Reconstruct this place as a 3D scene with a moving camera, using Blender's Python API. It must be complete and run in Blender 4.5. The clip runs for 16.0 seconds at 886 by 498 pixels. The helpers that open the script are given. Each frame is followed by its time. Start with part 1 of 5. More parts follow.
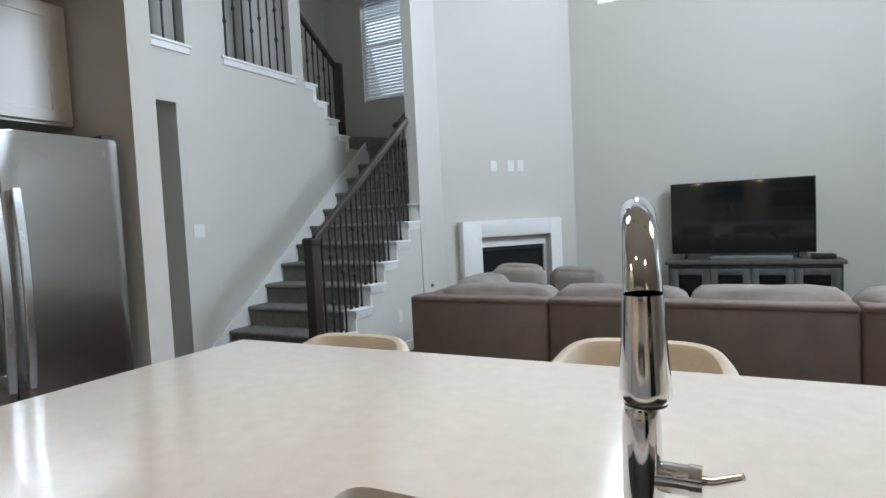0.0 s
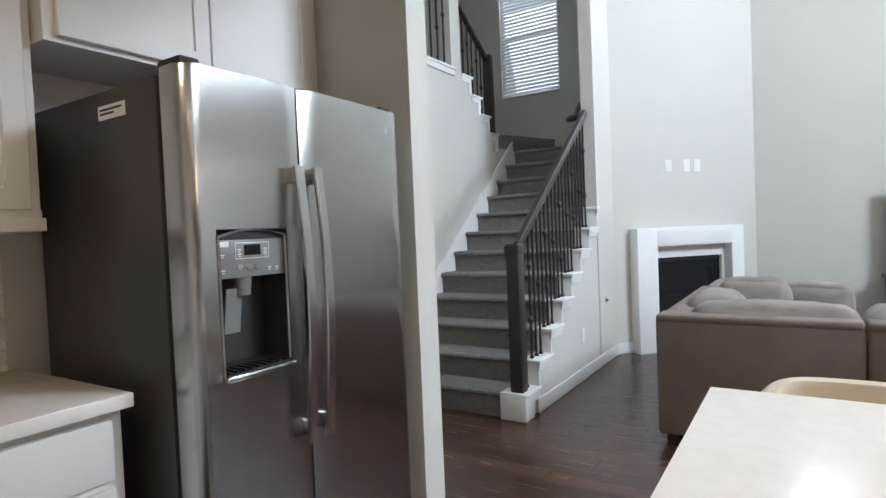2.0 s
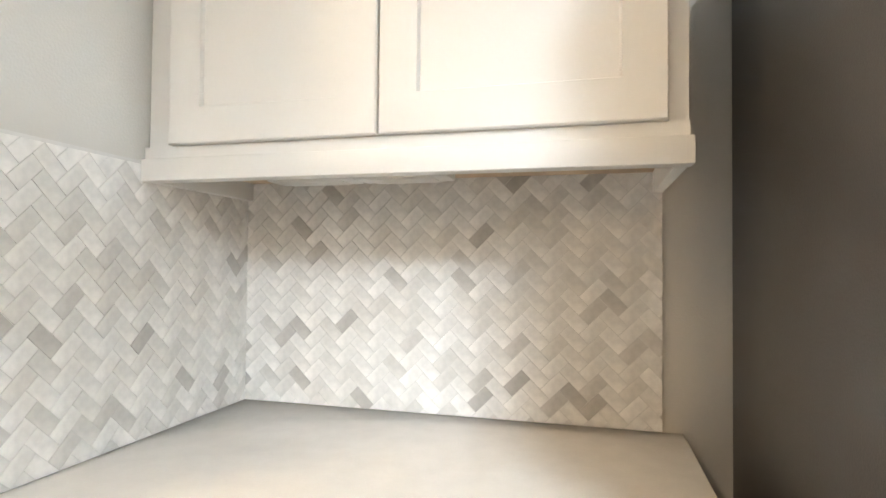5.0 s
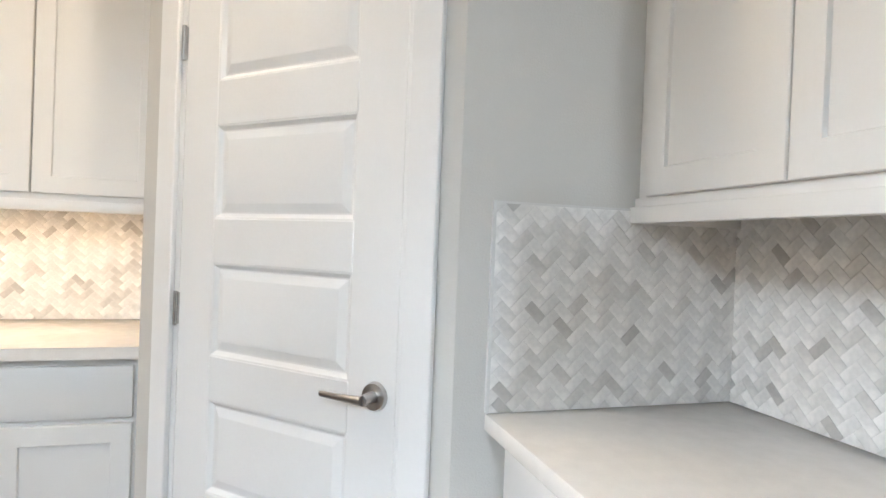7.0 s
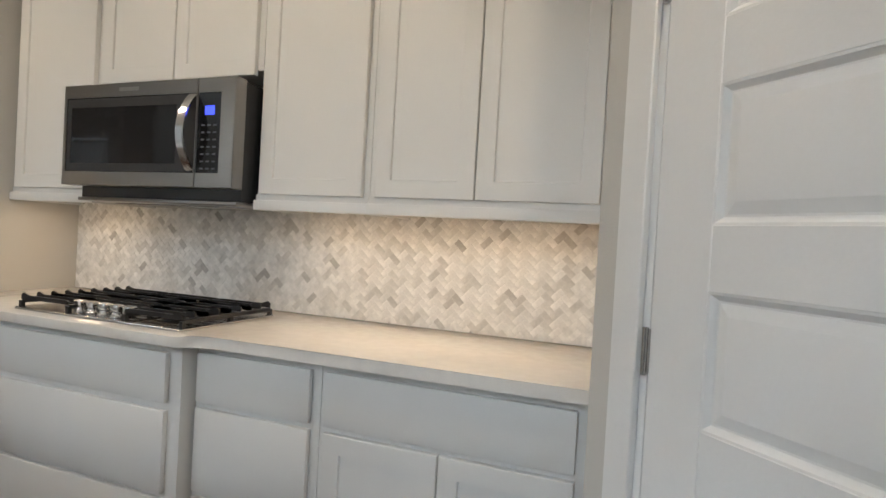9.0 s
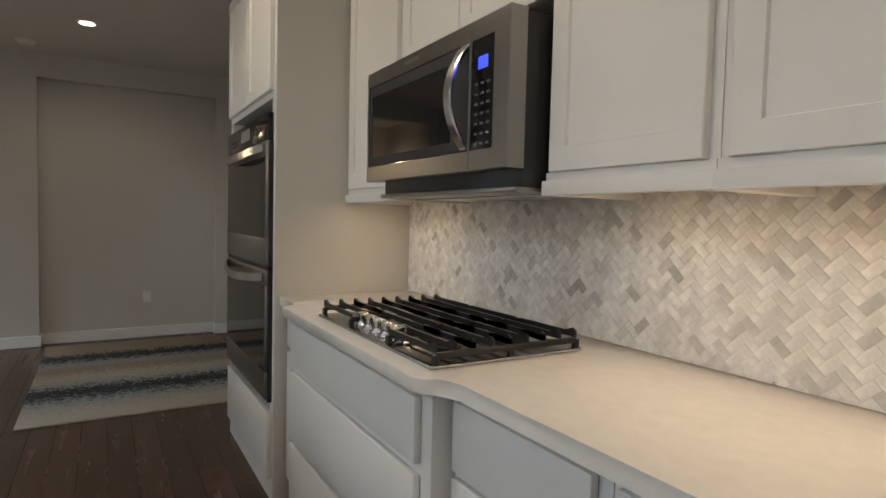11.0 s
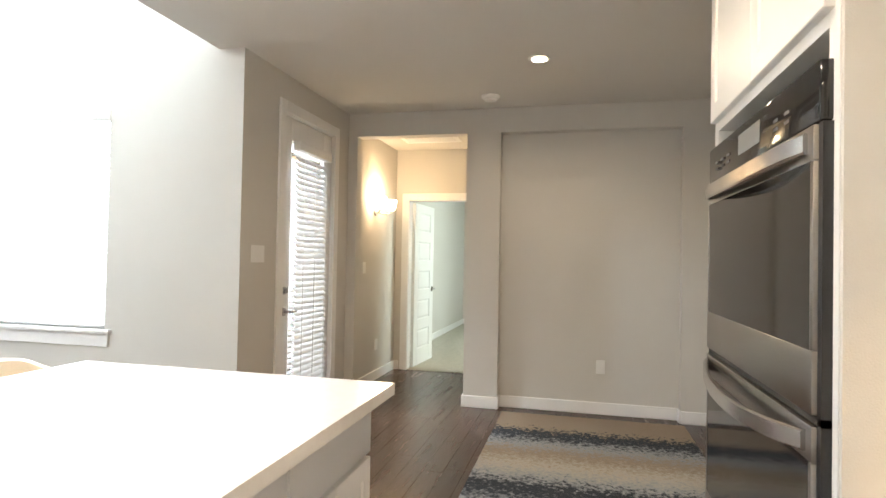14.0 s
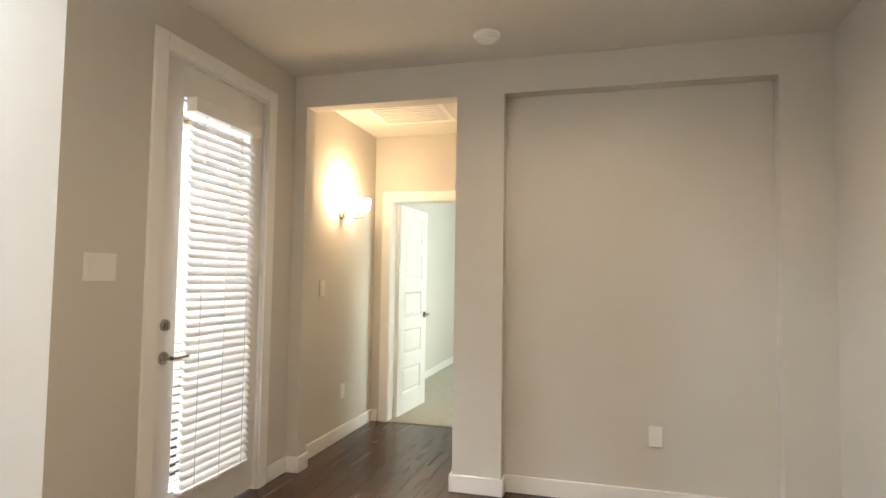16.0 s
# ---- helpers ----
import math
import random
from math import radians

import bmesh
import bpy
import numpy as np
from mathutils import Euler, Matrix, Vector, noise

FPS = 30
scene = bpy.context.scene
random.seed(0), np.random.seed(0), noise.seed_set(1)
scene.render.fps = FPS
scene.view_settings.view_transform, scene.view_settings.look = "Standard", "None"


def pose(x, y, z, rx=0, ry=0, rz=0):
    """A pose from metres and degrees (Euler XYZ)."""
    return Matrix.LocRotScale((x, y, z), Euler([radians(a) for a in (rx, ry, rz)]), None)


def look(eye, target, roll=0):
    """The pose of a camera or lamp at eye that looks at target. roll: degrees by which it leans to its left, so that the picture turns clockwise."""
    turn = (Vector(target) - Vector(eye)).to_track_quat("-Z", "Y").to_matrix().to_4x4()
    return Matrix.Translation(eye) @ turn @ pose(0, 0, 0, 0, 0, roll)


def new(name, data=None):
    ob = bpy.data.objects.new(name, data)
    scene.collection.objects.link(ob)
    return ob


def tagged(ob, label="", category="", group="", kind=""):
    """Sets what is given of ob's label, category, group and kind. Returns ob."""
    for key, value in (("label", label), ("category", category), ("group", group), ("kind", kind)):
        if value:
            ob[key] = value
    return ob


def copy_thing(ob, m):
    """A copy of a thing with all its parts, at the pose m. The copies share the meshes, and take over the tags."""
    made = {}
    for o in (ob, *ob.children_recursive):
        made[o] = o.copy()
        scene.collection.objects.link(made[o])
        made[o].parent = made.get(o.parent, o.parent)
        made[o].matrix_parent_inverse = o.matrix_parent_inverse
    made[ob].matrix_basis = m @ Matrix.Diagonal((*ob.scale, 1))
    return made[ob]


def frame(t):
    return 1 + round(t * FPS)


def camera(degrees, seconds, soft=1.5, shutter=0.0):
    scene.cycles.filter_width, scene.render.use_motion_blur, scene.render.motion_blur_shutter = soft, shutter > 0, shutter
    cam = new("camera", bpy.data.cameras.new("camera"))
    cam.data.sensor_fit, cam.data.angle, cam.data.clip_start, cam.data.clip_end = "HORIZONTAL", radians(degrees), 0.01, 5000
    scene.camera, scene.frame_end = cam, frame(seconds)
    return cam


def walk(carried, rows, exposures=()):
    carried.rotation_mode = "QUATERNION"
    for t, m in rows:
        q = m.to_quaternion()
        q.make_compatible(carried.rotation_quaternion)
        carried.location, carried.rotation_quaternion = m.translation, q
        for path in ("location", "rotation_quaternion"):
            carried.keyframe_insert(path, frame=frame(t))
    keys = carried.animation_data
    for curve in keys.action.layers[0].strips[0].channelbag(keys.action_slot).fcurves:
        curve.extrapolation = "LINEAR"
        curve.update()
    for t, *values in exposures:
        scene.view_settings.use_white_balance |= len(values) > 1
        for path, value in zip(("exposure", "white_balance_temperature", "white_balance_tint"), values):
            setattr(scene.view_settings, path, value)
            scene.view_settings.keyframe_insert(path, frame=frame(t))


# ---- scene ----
cam = camera(75.8, 16.0)
PATH = [
    (0, (-0.127, -0.037, 1.288), (-1.037, 1.74, 1.18), -2.8),
    (0.5, (-0.445, -0.009, 1.296), (-1.34, 1.777, 1.194), -2.8),
    (1, (-0.784, 0.002, 1.293), (-1.667, 1.794, 1.207), -2.6),
    (1.5, (-1.088, 0.008, 1.309), (-2.01, 1.781, 1.227), -2.5),
    (2, (-1.42, -0.028, 1.281), (-2.495, 1.666, 1.222), -2.4),
    (2.5, (-1.665, -0.049, 1.257), (-2.931, 1.499, 1.221), -2.3),
    (3, (-1.853, 0.156, 1.199), (-3.47, 1.332, 1.227), -2.7),
    (3.5, (-2.099, 0.178, 1.185), (-3.86, 1.126, 1.224), -2.1),
    (4, (-2.275, 0.292, 1.189), (-4.202, 0.823, 1.245), -0.9),
    (4.2, (-2.335, 0.351, 1.187), (-4.304, 0.697, 1.245), -0.5),
    (6.3, (-2.442, 0.875, 1.249), (-3.608, -0.753, 1.263), 1.5),
    (6.5, (-2.443, 0.901, 1.253), (-3.466, -0.818, 1.259), 1.7),
    (7, (-2.409, 1.0, 1.268), (-2.971, -0.919, 1.25), 2.2),
    (7.5, (-2.347, 1.019, 1.269), (-2.525, -0.973, 1.252), 2.7),
    (8, (-2.283, 0.923, 1.272), (-2.157, -1.073, 1.243), 2.9),
    (8.2, (-2.249, 0.863, 1.274), (-2.007, -1.122, 1.247), 3.1),
    (10.3, (-1.993, -0.16, 1.223), (-0.609, -1.603, 1.153), 2.2),
    (10.5, (-1.944, -0.199, 1.222), (-0.473, -1.552, 1.147), 2.1),
    (11, (-1.868, -0.282, 1.263), (-0.154, -1.307, 1.161), 1.4),
    (11.5, (-1.826, -0.338, 1.3), (0.07, -0.969, 1.204), 1.5),
    (12, (-1.721, -0.379, 1.319), (0.244, -0.737, 1.238), 1.4),
    (12.5, (-1.505, -0.379, 1.339), (0.49, -0.51, 1.295), 1.3),
    (13, (-1.235, -0.405, 1.324), (0.758, -0.242, 1.309), 1.2),
    (13.2, (-1.101, -0.445, 1.343), (0.879, -0.162, 1.323), 1.3),
    (13.5, (-0.925, -0.465, 1.326), (1.037, -0.078, 1.337), 1.2),
    (14, (-0.55, -0.462, 1.322), (1.395, 0.002, 1.358), 1.1),
    (14.5, (-0.16, -0.458, 1.307), (1.779, 0.027, 1.37), 1.1),
    (15, (0.225, -0.43, 1.318), (2.16, 0.069, 1.39), 1.0),
    (15.5, (0.624, -0.366, 1.318), (2.557, 0.139, 1.41), 1.0),
    (16, (1.034, -0.343, 1.31), (2.96, 0.187, 1.413), 0.9),
]
EXPOSURES = [(0, -0.4, 6300, 12), (1.5, -0.1, 6300, 12), (2.5, 0.3, 6500, 12), (3.0, 0.75, 6450, 11), (3.5, 1.35, 6500, 11), (4.0, 1.6, 6800, 11), (6.5, 1.1, 6200, 12), (8.0, 0.65, 6100, 11), (10.3, -0.2, 6100, 10), (11.5, -0.05, 6300, 11), (12.5, 0.5, 6450, 12), (13.5, 1.25, 6450, 12), (14.5, 1.65, 6600, 12), (15.5, 1.65, 6800, 13), (16.0, 1.6, 6900, 14)]
walk(cam, [(t, look(eye, target, roll)) for t, eye, target, roll in PATH], EXPOSURES)

# ---------------------------------------------------------------- world and light
world = bpy.data.worlds.new("world")
scene.world = world
world.use_nodes = True
wn = world.node_tree
sky = wn.nodes.new("ShaderNodeTexSky")
sky.sky_type, sky.sun_disc = "NISHITA", False
sky.sun_elevation, sky.sun_rotation = radians(50), radians(60)
wn.links.new(sky.outputs[0], wn.nodes["Background"].inputs[0])
wn.nodes["Background"].inputs[1].default_value = 0.12


def lamp(name, kind, m, energy, color=(1, 1, 1), **kw):
    d = bpy.data.lights.new(name, kind)
    d.energy, d.color = energy, color
    for k, v in kw.items():
        if k == "size":
            d.size = v
        elif k == "size_y":
            d.shape, d.size_y = "RECTANGLE", v
        elif k == "radius":
            d.shadow_soft_size = v
        elif k == "angle":
            d.angle = v
        elif k == "spot":
            d.spot_size, d.spot_blend = v, 0.6
    ob = new(name, d)
    ob.matrix_world = m
    return ob


lamp("sun", "SUN", look((8, 4, 12), (0, 2, 0)), 1.0, (1, 0.97, 0.92), angle=radians(10))
DAY = (0.74, 0.88, 1.0)
WARM = (1.0, 0.70, 0.40)
# daylight standing in the openings
lamp("window_light", "AREA", look((3.01, 3.59, 1.6), (0, 3.65, 1.2)), 50, DAY, size=1.7, size_y=1.5)
lamp("window_light_high", "AREA", look((3.01, 3.6, 4.3), (0, 3.6, 2.2)), 425, DAY, size=1.7, size_y=1.5)
lamp("window_light_tv_wall", "AREA", look((-1.29, 7.15, 4.4), (-1.0, 3.0, 2.4)), 115, DAY, size=0.4, size_y=1.4)
lamp("window_light_stair", "AREA", look((-4.27, 6.86, 3.7), (-4.27, 4.0, 2.6)), 10, DAY, size=0.75, size_y=1.4)
lamp("window_light_door", "AREA", look((3.73, 2.0, 1.15), (3.73, -1.0, 0.9)), 5.5, (1.0, 0.97, 0.93), size=0.6, size_y=1.8)
# added lamp at an out-of-view opening, to brighten the bedroom
lamp("window_light_bedroom", "AREA", look((7.8, -1.75, 1.6), (7.8, 1.0, 1.2)), 28, (0.85, 1, 0.92), size=1.6, size_y=1.4)

# ---------------------------------------------------------------- materials


def surf(name, base, rough=0.5, metal=0.0, scale=8.0, var=0.08, bump=0.05, fine=120.0, coat=0.0, stretch=(1, 1, 1),
         warm=0.0, rvar=0.1, spec=0.5, transl=0.0):
    """A painted, stone, cloth or metal surface with variation at two scales."""
    m = bpy.data.materials.new(name)
    m.use_nodes = True
    t = m.node_tree
    b = t.nodes["Principled BSDF"]
    tc = t.nodes.new("ShaderNodeTexCoord")
    mp = t.nodes.new("ShaderNodeMapping")
    mp.inputs["Scale"].default_value = stretch
    t.links.new(tc.outputs["Object"], mp.inputs[0])
    n1 = t.nodes.new("ShaderNodeTexNoise")
    n1.inputs["Scale"].default_value, n1.inputs["Detail"].default_value = scale, 5
    n2 = t.nodes.new("ShaderNodeTexNoise")
    n2.inputs["Scale"].default_value, n2.inputs["Detail"].default_value = fine, 3
    for n in (n1, n2):
        t.links.new(mp.outputs[0], n.inputs[0])
    add = t.nodes.new("ShaderNodeMath")
    add.operation = "ADD"
    t.links.new(n1.outputs[0], add.inputs[0])
    mul = t.nodes.new("ShaderNodeMath")
    mul.operation, mul.inputs[1].default_value = "MULTIPLY", 0.5
    t.links.new(n2.outputs[0], mul.inputs[0])
    t.links.new(mul.outputs[0], add.inputs[1])
    ramp = t.nodes.new("ShaderNodeValToRGB")
    ramp.color_ramp.elements[0].position, ramp.color_ramp.elements[1].position = 0.45, 1.05
    lo = [max(0, c * (1 - var)) for c in base]
    hi = [min(1, c * (1 + var)) for c in base]
    lo[2] *= 1 - warm
    ramp.color_ramp.elements[0].color, ramp.color_ramp.elements[1].color = (*lo, 1), (*hi, 1)
    t.links.new(add.outputs[0], ramp.inputs[0])
    t.links.new(ramp.outputs[0], b.inputs["Base Color"])
    b.inputs["Metallic"].default_value = metal
    mr = t.nodes.new("ShaderNodeMapRange")
    mr.inputs["To Min"].default_value, mr.inputs["To Max"].default_value = max(0.02, rough - rvar * 0.5), min(1, rough + rvar * 0.5)
    t.links.new(n1.outputs[0], mr.inputs[0])
    t.links.new(mr.outputs[0], b.inputs["Roughness"])
    b.inputs["Coat Weight"].default_value = coat
    b.inputs["Specular IOR Level"].default_value = spec
    if bump:
        bp = t.nodes.new("ShaderNodeBump")
        bp.inputs["Strength"].default_value, bp.inputs["Distance"].default_value = bump, 0.01
        t.links.new(n2.outputs[0], bp.inputs["Height"])
        t.links.new(bp.outputs[0], b.inputs["Normal"])
    if transl:
        tr = t.nodes.new("ShaderNodeBsdfTranslucent")
        tr.inputs[0].default_value = (*base, 1)
        mx = t.nodes.new("ShaderNodeMixShader")
        mx.inputs[0].default_value = transl
        t.links.new(b.outputs[0], mx.inputs[1])
        t.links.new(tr.outputs[0], mx.inputs[2])
        t.links.new(mx.outputs[0], t.nodes["Material Output"].inputs[0])
    return m


def piecewise(m, amount, hue=None):
    """Vary a surface from piece to piece by each object's own random number."""
    t = m.node_tree
    b = t.nodes["Principled BSDF"]
    src = b.inputs["Base Color"].links[0].from_socket
    oi = t.nodes.new("ShaderNodeObjectInfo")
    ri = t.nodes.new("ShaderNodeNewGeometry")
    ad = t.nodes.new("ShaderNodeMath")
    ad.operation = "ADD"
    t.links.new(oi.outputs["Random"], ad.inputs[0])
    t.links.new(ri.outputs["Random Per Island"], ad.inputs[1])
    fr = t.nodes.new("ShaderNodeMath")
    fr.operation = "FRACT"
    t.links.new(ad.outputs[0], fr.inputs[0])
    rp = t.nodes.new("ShaderNodeValToRGB")
    e = rp.color_ramp.elements
    stops = hue or [(0, (1 - amount,) * 3), (1, (1 + amount * 0.5,) * 3)]
    e[0].position, e[0].color = stops[0][0], (*stops[0][1], 1)
    e[1].position, e[1].color = stops[-1][0], (*stops[-1][1], 1)
    for p, c in stops[1:-1]:
        x = e.new(p)
        x.color = (*c, 1)
    t.links.new(fr.outputs[0], rp.inputs[0])
    mx = t.nodes.new("ShaderNodeMix")
    mx.data_type, mx.blend_type = "RGBA", "MULTIPLY"
    mx.inputs[0].default_value = 1
    t.links.new(src, mx.inputs[6])
    t.links.new(rp.outputs[0], mx.inputs[7])
    t.links.new(mx.outputs[2], b.inputs["Base Color"])
    return m


def glow(name, color, strength):
    m = bpy.data.materials.new(name)
    m.use_nodes = True
    b = m.node_tree.nodes["Principled BSDF"]
    b.inputs["Base Color"].default_value = (*color, 1)
    b.inputs["Emission Color"].default_value = (*color, 1)
    b.inputs["Emission Strength"].default_value = strength
    return m


def glassy(name, color=(1, 1, 1), rough=0.0):
    m = bpy.data.materials.new(name)
    m.use_nodes = True
    b = m.node_tree.nodes["Principled BSDF"]
    b.inputs["Base Color"].default_value = (*color, 1)
    b.inputs["Transmission Weight"].default_value, b.inputs["Roughness"].default_value = 1, rough
    b.inputs["IOR"].default_value = 1.45
    return m


def brushed(m, amount):
    """Make a metal smear its reflections across the way it was brushed."""
    t = m.node_tree
    b = t.nodes["Principled BSDF"]
    b.inputs["Anisotropic"].default_value, b.inputs["Anisotropic Rotation"].default_value = amount, 0.0
    tg = t.nodes.new("ShaderNodeTangent")
    tg.direction_type, tg.axis = "RADIAL", "Z"
    t.links.new(tg.outputs[0], b.inputs["Tangent"])
    return m


WALL = surf("wall_paint", (0.60, 0.575, 0.53), 0.85, scale=1.2, var=0.02, bump=0.12, fine=260)
CEIL = surf("ceiling_paint", (0.66, 0.635, 0.59), 0.9, scale=1.5, var=0.02, bump=0.15, fine=220)
TRIM = surf("trim_white", (0.80, 0.79, 0.77), 0.42, scale=3, var=0.02, bump=0.02)
CAB = surf("cabinet_white", (0.78, 0.765, 0.735), 0.38, scale=3, var=0.02, bump=0.02, fine=180)
CABIN = surf("cabinet_wood_underside", (0.62, 0.47, 0.32), 0.6, scale=6, var=0.12, bump=0.05, stretch=(1, 6, 1))
QUARTZ = surf("counter_quartz", (0.80, 0.765, 0.715), 0.14, scale=24, var=0.045, bump=0.0, fine=300, rvar=0.06)
STEEL = surf("brushed_steel", (0.47, 0.465, 0.46), 0.21, 1.0, scale=1.2, var=0.03, bump=0.05, fine=5, stretch=(1, 0.7, 1.5), rvar=0.05)
STEELH = surf("bright_steel", (0.66, 0.66, 0.67), 0.2, 1.0, scale=3, var=0.04, bump=0.02)
brushed(STEEL, 0.8)
DSTEEL = surf("dark_brushed_steel", (0.30, 0.285, 0.27), 0.30, 1.0, scale=2, var=0.04, bump=0.01, fine=40, stretch=(1, 1, 8), rvar=0.05)
KEYPRINT = surf("key_print", (0.09, 0.09, 0.10), 0.5, bump=0)
CHROME = surf("chrome", (0.80, 0.80, 0.81), 0.06, 1.0, scale=4, var=0.02, bump=0.0, rvar=0.03)
NICKEL = surf("satin_nickel", (0.46, 0.44, 0.42), 0.28, 1.0, scale=8, var=0.05, bump=0.01)
FRSIDE = surf("fridge_side_grey", (0.06, 0.054, 0.050), 0.42, scale=4, var=0.06, bump=0.08, fine=400)
BLACKGL = surf("black_glass", (0.012, 0.012, 0.013), 0.05, scale=3, var=0.1, bump=0, rvar=0.02)
BLACK = surf("black_enamel", (0.016, 0.016, 0.017), 0.35, scale=9, var=0.15, bump=0.06)
DARK = surf("dark_recess", (0.02, 0.02, 0.022), 0.6, scale=9, var=0.15, bump=0.03)
PANEL = surf("dispenser_panel_grey", (0.20, 0.21, 0.21), 0.4, scale=9, var=0.04, bump=0.02)
IRON = surf("wrought_iron", (0.022, 0.020, 0.019), 0.45, scale=20, var=0.2, bump=0.1)
DKWOOD = surf("dark_stained_wood", (0.036, 0.026, 0.021), 0.38, scale=6, var=0.25, bump=0.06, stretch=(1, 8, 1))
CARPET = surf("stair_carpet", (0.25, 0.235, 0.215), 0.95, scale=30, var=0.22, bump=0.9, fine=520)
CARPET2 = surf("bedroom_carpet", (0.50, 0.47, 0.40), 0.95, scale=18, var=0.14, bump=0.8, fine=420)
SOFA = surf("sofa_fabric_taupe", (0.205, 0.160, 0.135), 0.9, scale=7, var=0.14, bump=0.35, fine=600)
SOFAC = surf("sofa_cushion_fabric", (0.265, 0.228, 0.205), 0.92, scale=9, var=0.16, bump=0.4, fine=500)
STOOL = surf("cream_leather", (0.72, 0.64, 0.52), 0.45, scale=10, var=0.05, bump=0.08)
STANDW = surf("weathered_grey_wood", (0.085, 0.085, 0.085), 0.55, scale=5, var=0.25, bump=0.12, stretch=(6, 1, 1))
PLASTIC = surf("white_plastic", (0.78, 0.77, 0.74), 0.35, scale=8, var=0.01, bump=0)
FIRE = surf("firebox_black", (0.012, 0.015, 0.02), 0.3, scale=9, var=0.2, bump=0.05)
BLIND = surf("blind_white", (0.80, 0.80, 0.79), 0.5, scale=6, var=0.02, bump=0.02, transl=0.22)
OUTGLOW = glow("daylight_backdrop", (0.86, 0.94, 1.0), 3.0)
LEDW = glow("lamp_diffuser", (1.0, 0.86, 0.66), 6.0)
SCON = glow("sconce_glass", (1.0, 0.80, 0.50), 7.0)
PENDG = glow("pendant_glass", (1.0, 0.93, 0.78), 5.0)
BLUE = glow("blue_display", (0.05, 0.08, 0.9), 1.2)
BRASS = surf("antique_brass", (0.36, 0.27, 0.16), 0.3, 1.0, scale=9, var=0.1, bump=0.02)
PANE = glassy("window_glass")
FLOORW = piecewise(surf("dark_hardwood", (0.070, 0.034, 0.021), 0.26, scale=2, var=0.2, bump=0.05, fine=40, stretch=(1, 9, 1), rvar=0.14), 0.35)
TILE = piecewise(surf("marble_tile", (0.74, 0.725, 0.70), 0.3, scale=30, var=0.13, bump=0.02, fine=60, rvar=0.1), 0.2,
                 [(0, (0.58, 0.56, 0.54)), (0.05, (0.78, 0.76, 0.74)), (0.16, (0.90, 0.885, 0.86)), (0.45, (1.0, 0.99, 0.975)), (1, (1.12, 1.11, 1.10))])
GROUT = surf("grout", (0.66, 0.64, 0.61), 0.9, scale=20, var=0.05, bump=0.1)

# ---------------------------------------------------------------- building helpers


def box(bm, x0, x1, y0, y1, z0, z1, bev=0.0, seg=2):
    x0, x1, y0, y1, z0, z1 = min(x0, x1), max(x0, x1), min(y0, y1), max(y0, y1), min(z0, z1), max(z0, z1)
    vs = bmesh.ops.create_cube(bm, size=1)["verts"]
    for v in vs:
        v.co = Vector(((x0 + x1) / 2 + v.co.x * (x1 - x0), (y0 + y1) / 2 + v.co.y * (y1 - y0), (z0 + z1) / 2 + v.co.z * (z1 - z0)))
    if bev:
        es = list({e for v in vs for e in v.link_edges})
        bmesh.ops.bevel(bm, geom=es, offset=bev, segments=seg, profile=0.5, affect="EDGES")
    return bm


def boxes(*rows, bev=0.0):
    bm = bmesh.new()
    for r in rows:
        box(bm, *r, bev=bev)
    return bm


def cyl(bm, a, b, r0, r1=None, seg=16):
    a, b = Vector(a), Vector(b)
    r1 = r0 if r1 is None else r1
    m = Matrix.Translation((a + b) / 2) @ (b - a).to_track_quat("Z", "Y").to_matrix().to_4x4()
    bmesh.ops.create_cone(bm, cap_ends=True, segments=seg, radius1=r0, radius2=r1, depth=(b - a).length, matrix=m)
    return bm


def lathe(bm, prof, cx, cy, seg=24):
    rings = []
    for r, z in prof:
        rings.append([bm.verts.new((cx + r * math.cos(2 * math.pi * i / seg), cy + r * math.sin(2 * math.pi * i / seg), z)) for i in range(seg)])
    for p, q in zip(rings, rings[1:]):
        for i in range(seg):
            bm.faces.new((p[i], p[(i + 1) % seg], q[(i + 1) % seg], q[i]))
    bm.faces.new(list(reversed(rings[0])))
    bm.faces.new(rings[-1])
    return bm


def tube(bm, pts, r, seg=10, flat=1.0):
    """A round (or flattened) bar swept along points; r is one radius or one for each point."""
    pts = [Vector(p) for p in pts]
    rs = r if isinstance(r, (list, tuple)) else [r] * len(pts)
    rings, up = [], None
    for i, p in enumerate(pts):
        d = (pts[min(i + 1, len(pts) - 1)] - pts[max(i - 1, 0)]).normalized()
        if up is None:
            up = d.orthogonal().normalized()
        up = (up - d * up.dot(d)).normalized()
        side = d.cross(up)
        rings.append([bm.verts.new(p + up * math.cos(2 * math.pi * k / seg) * rs[i] + side * math.sin(2 * math.pi * k / seg) * rs[i] * flat) for k in range(seg)])
    for p, q in zip(rings, rings[1:]):
        for k in range(seg):
            bm.faces.new((p[k], p[(k + 1) % seg], q[(k + 1) % seg], q[k]))
    bm.faces.new(list(reversed(rings[0])))
    bm.faces.new(rings[-1])
    return bm


def prism(bm, pts, axis, a, b):
    """An outline drawn across one axis ("x", "y" or "z") and drawn out along it from a to b."""
    def at(p, c):
        return {"x": (c, p[0], p[1]), "y": (p[0], c, p[1]), "z": (p[0], p[1], c)}[axis]
    lo, hi = [bm.verts.new(at(p, a)) for p in pts], [bm.verts.new(at(p, b)) for p in pts]
    bm.faces.new(lo)
    bm.faces.new(list(reversed(hi)))
    for i in range(len(pts)):
        j = (i + 1) % len(pts)
        bm.faces.new((lo[j], lo[i], hi[i], hi[j]))
    return bm


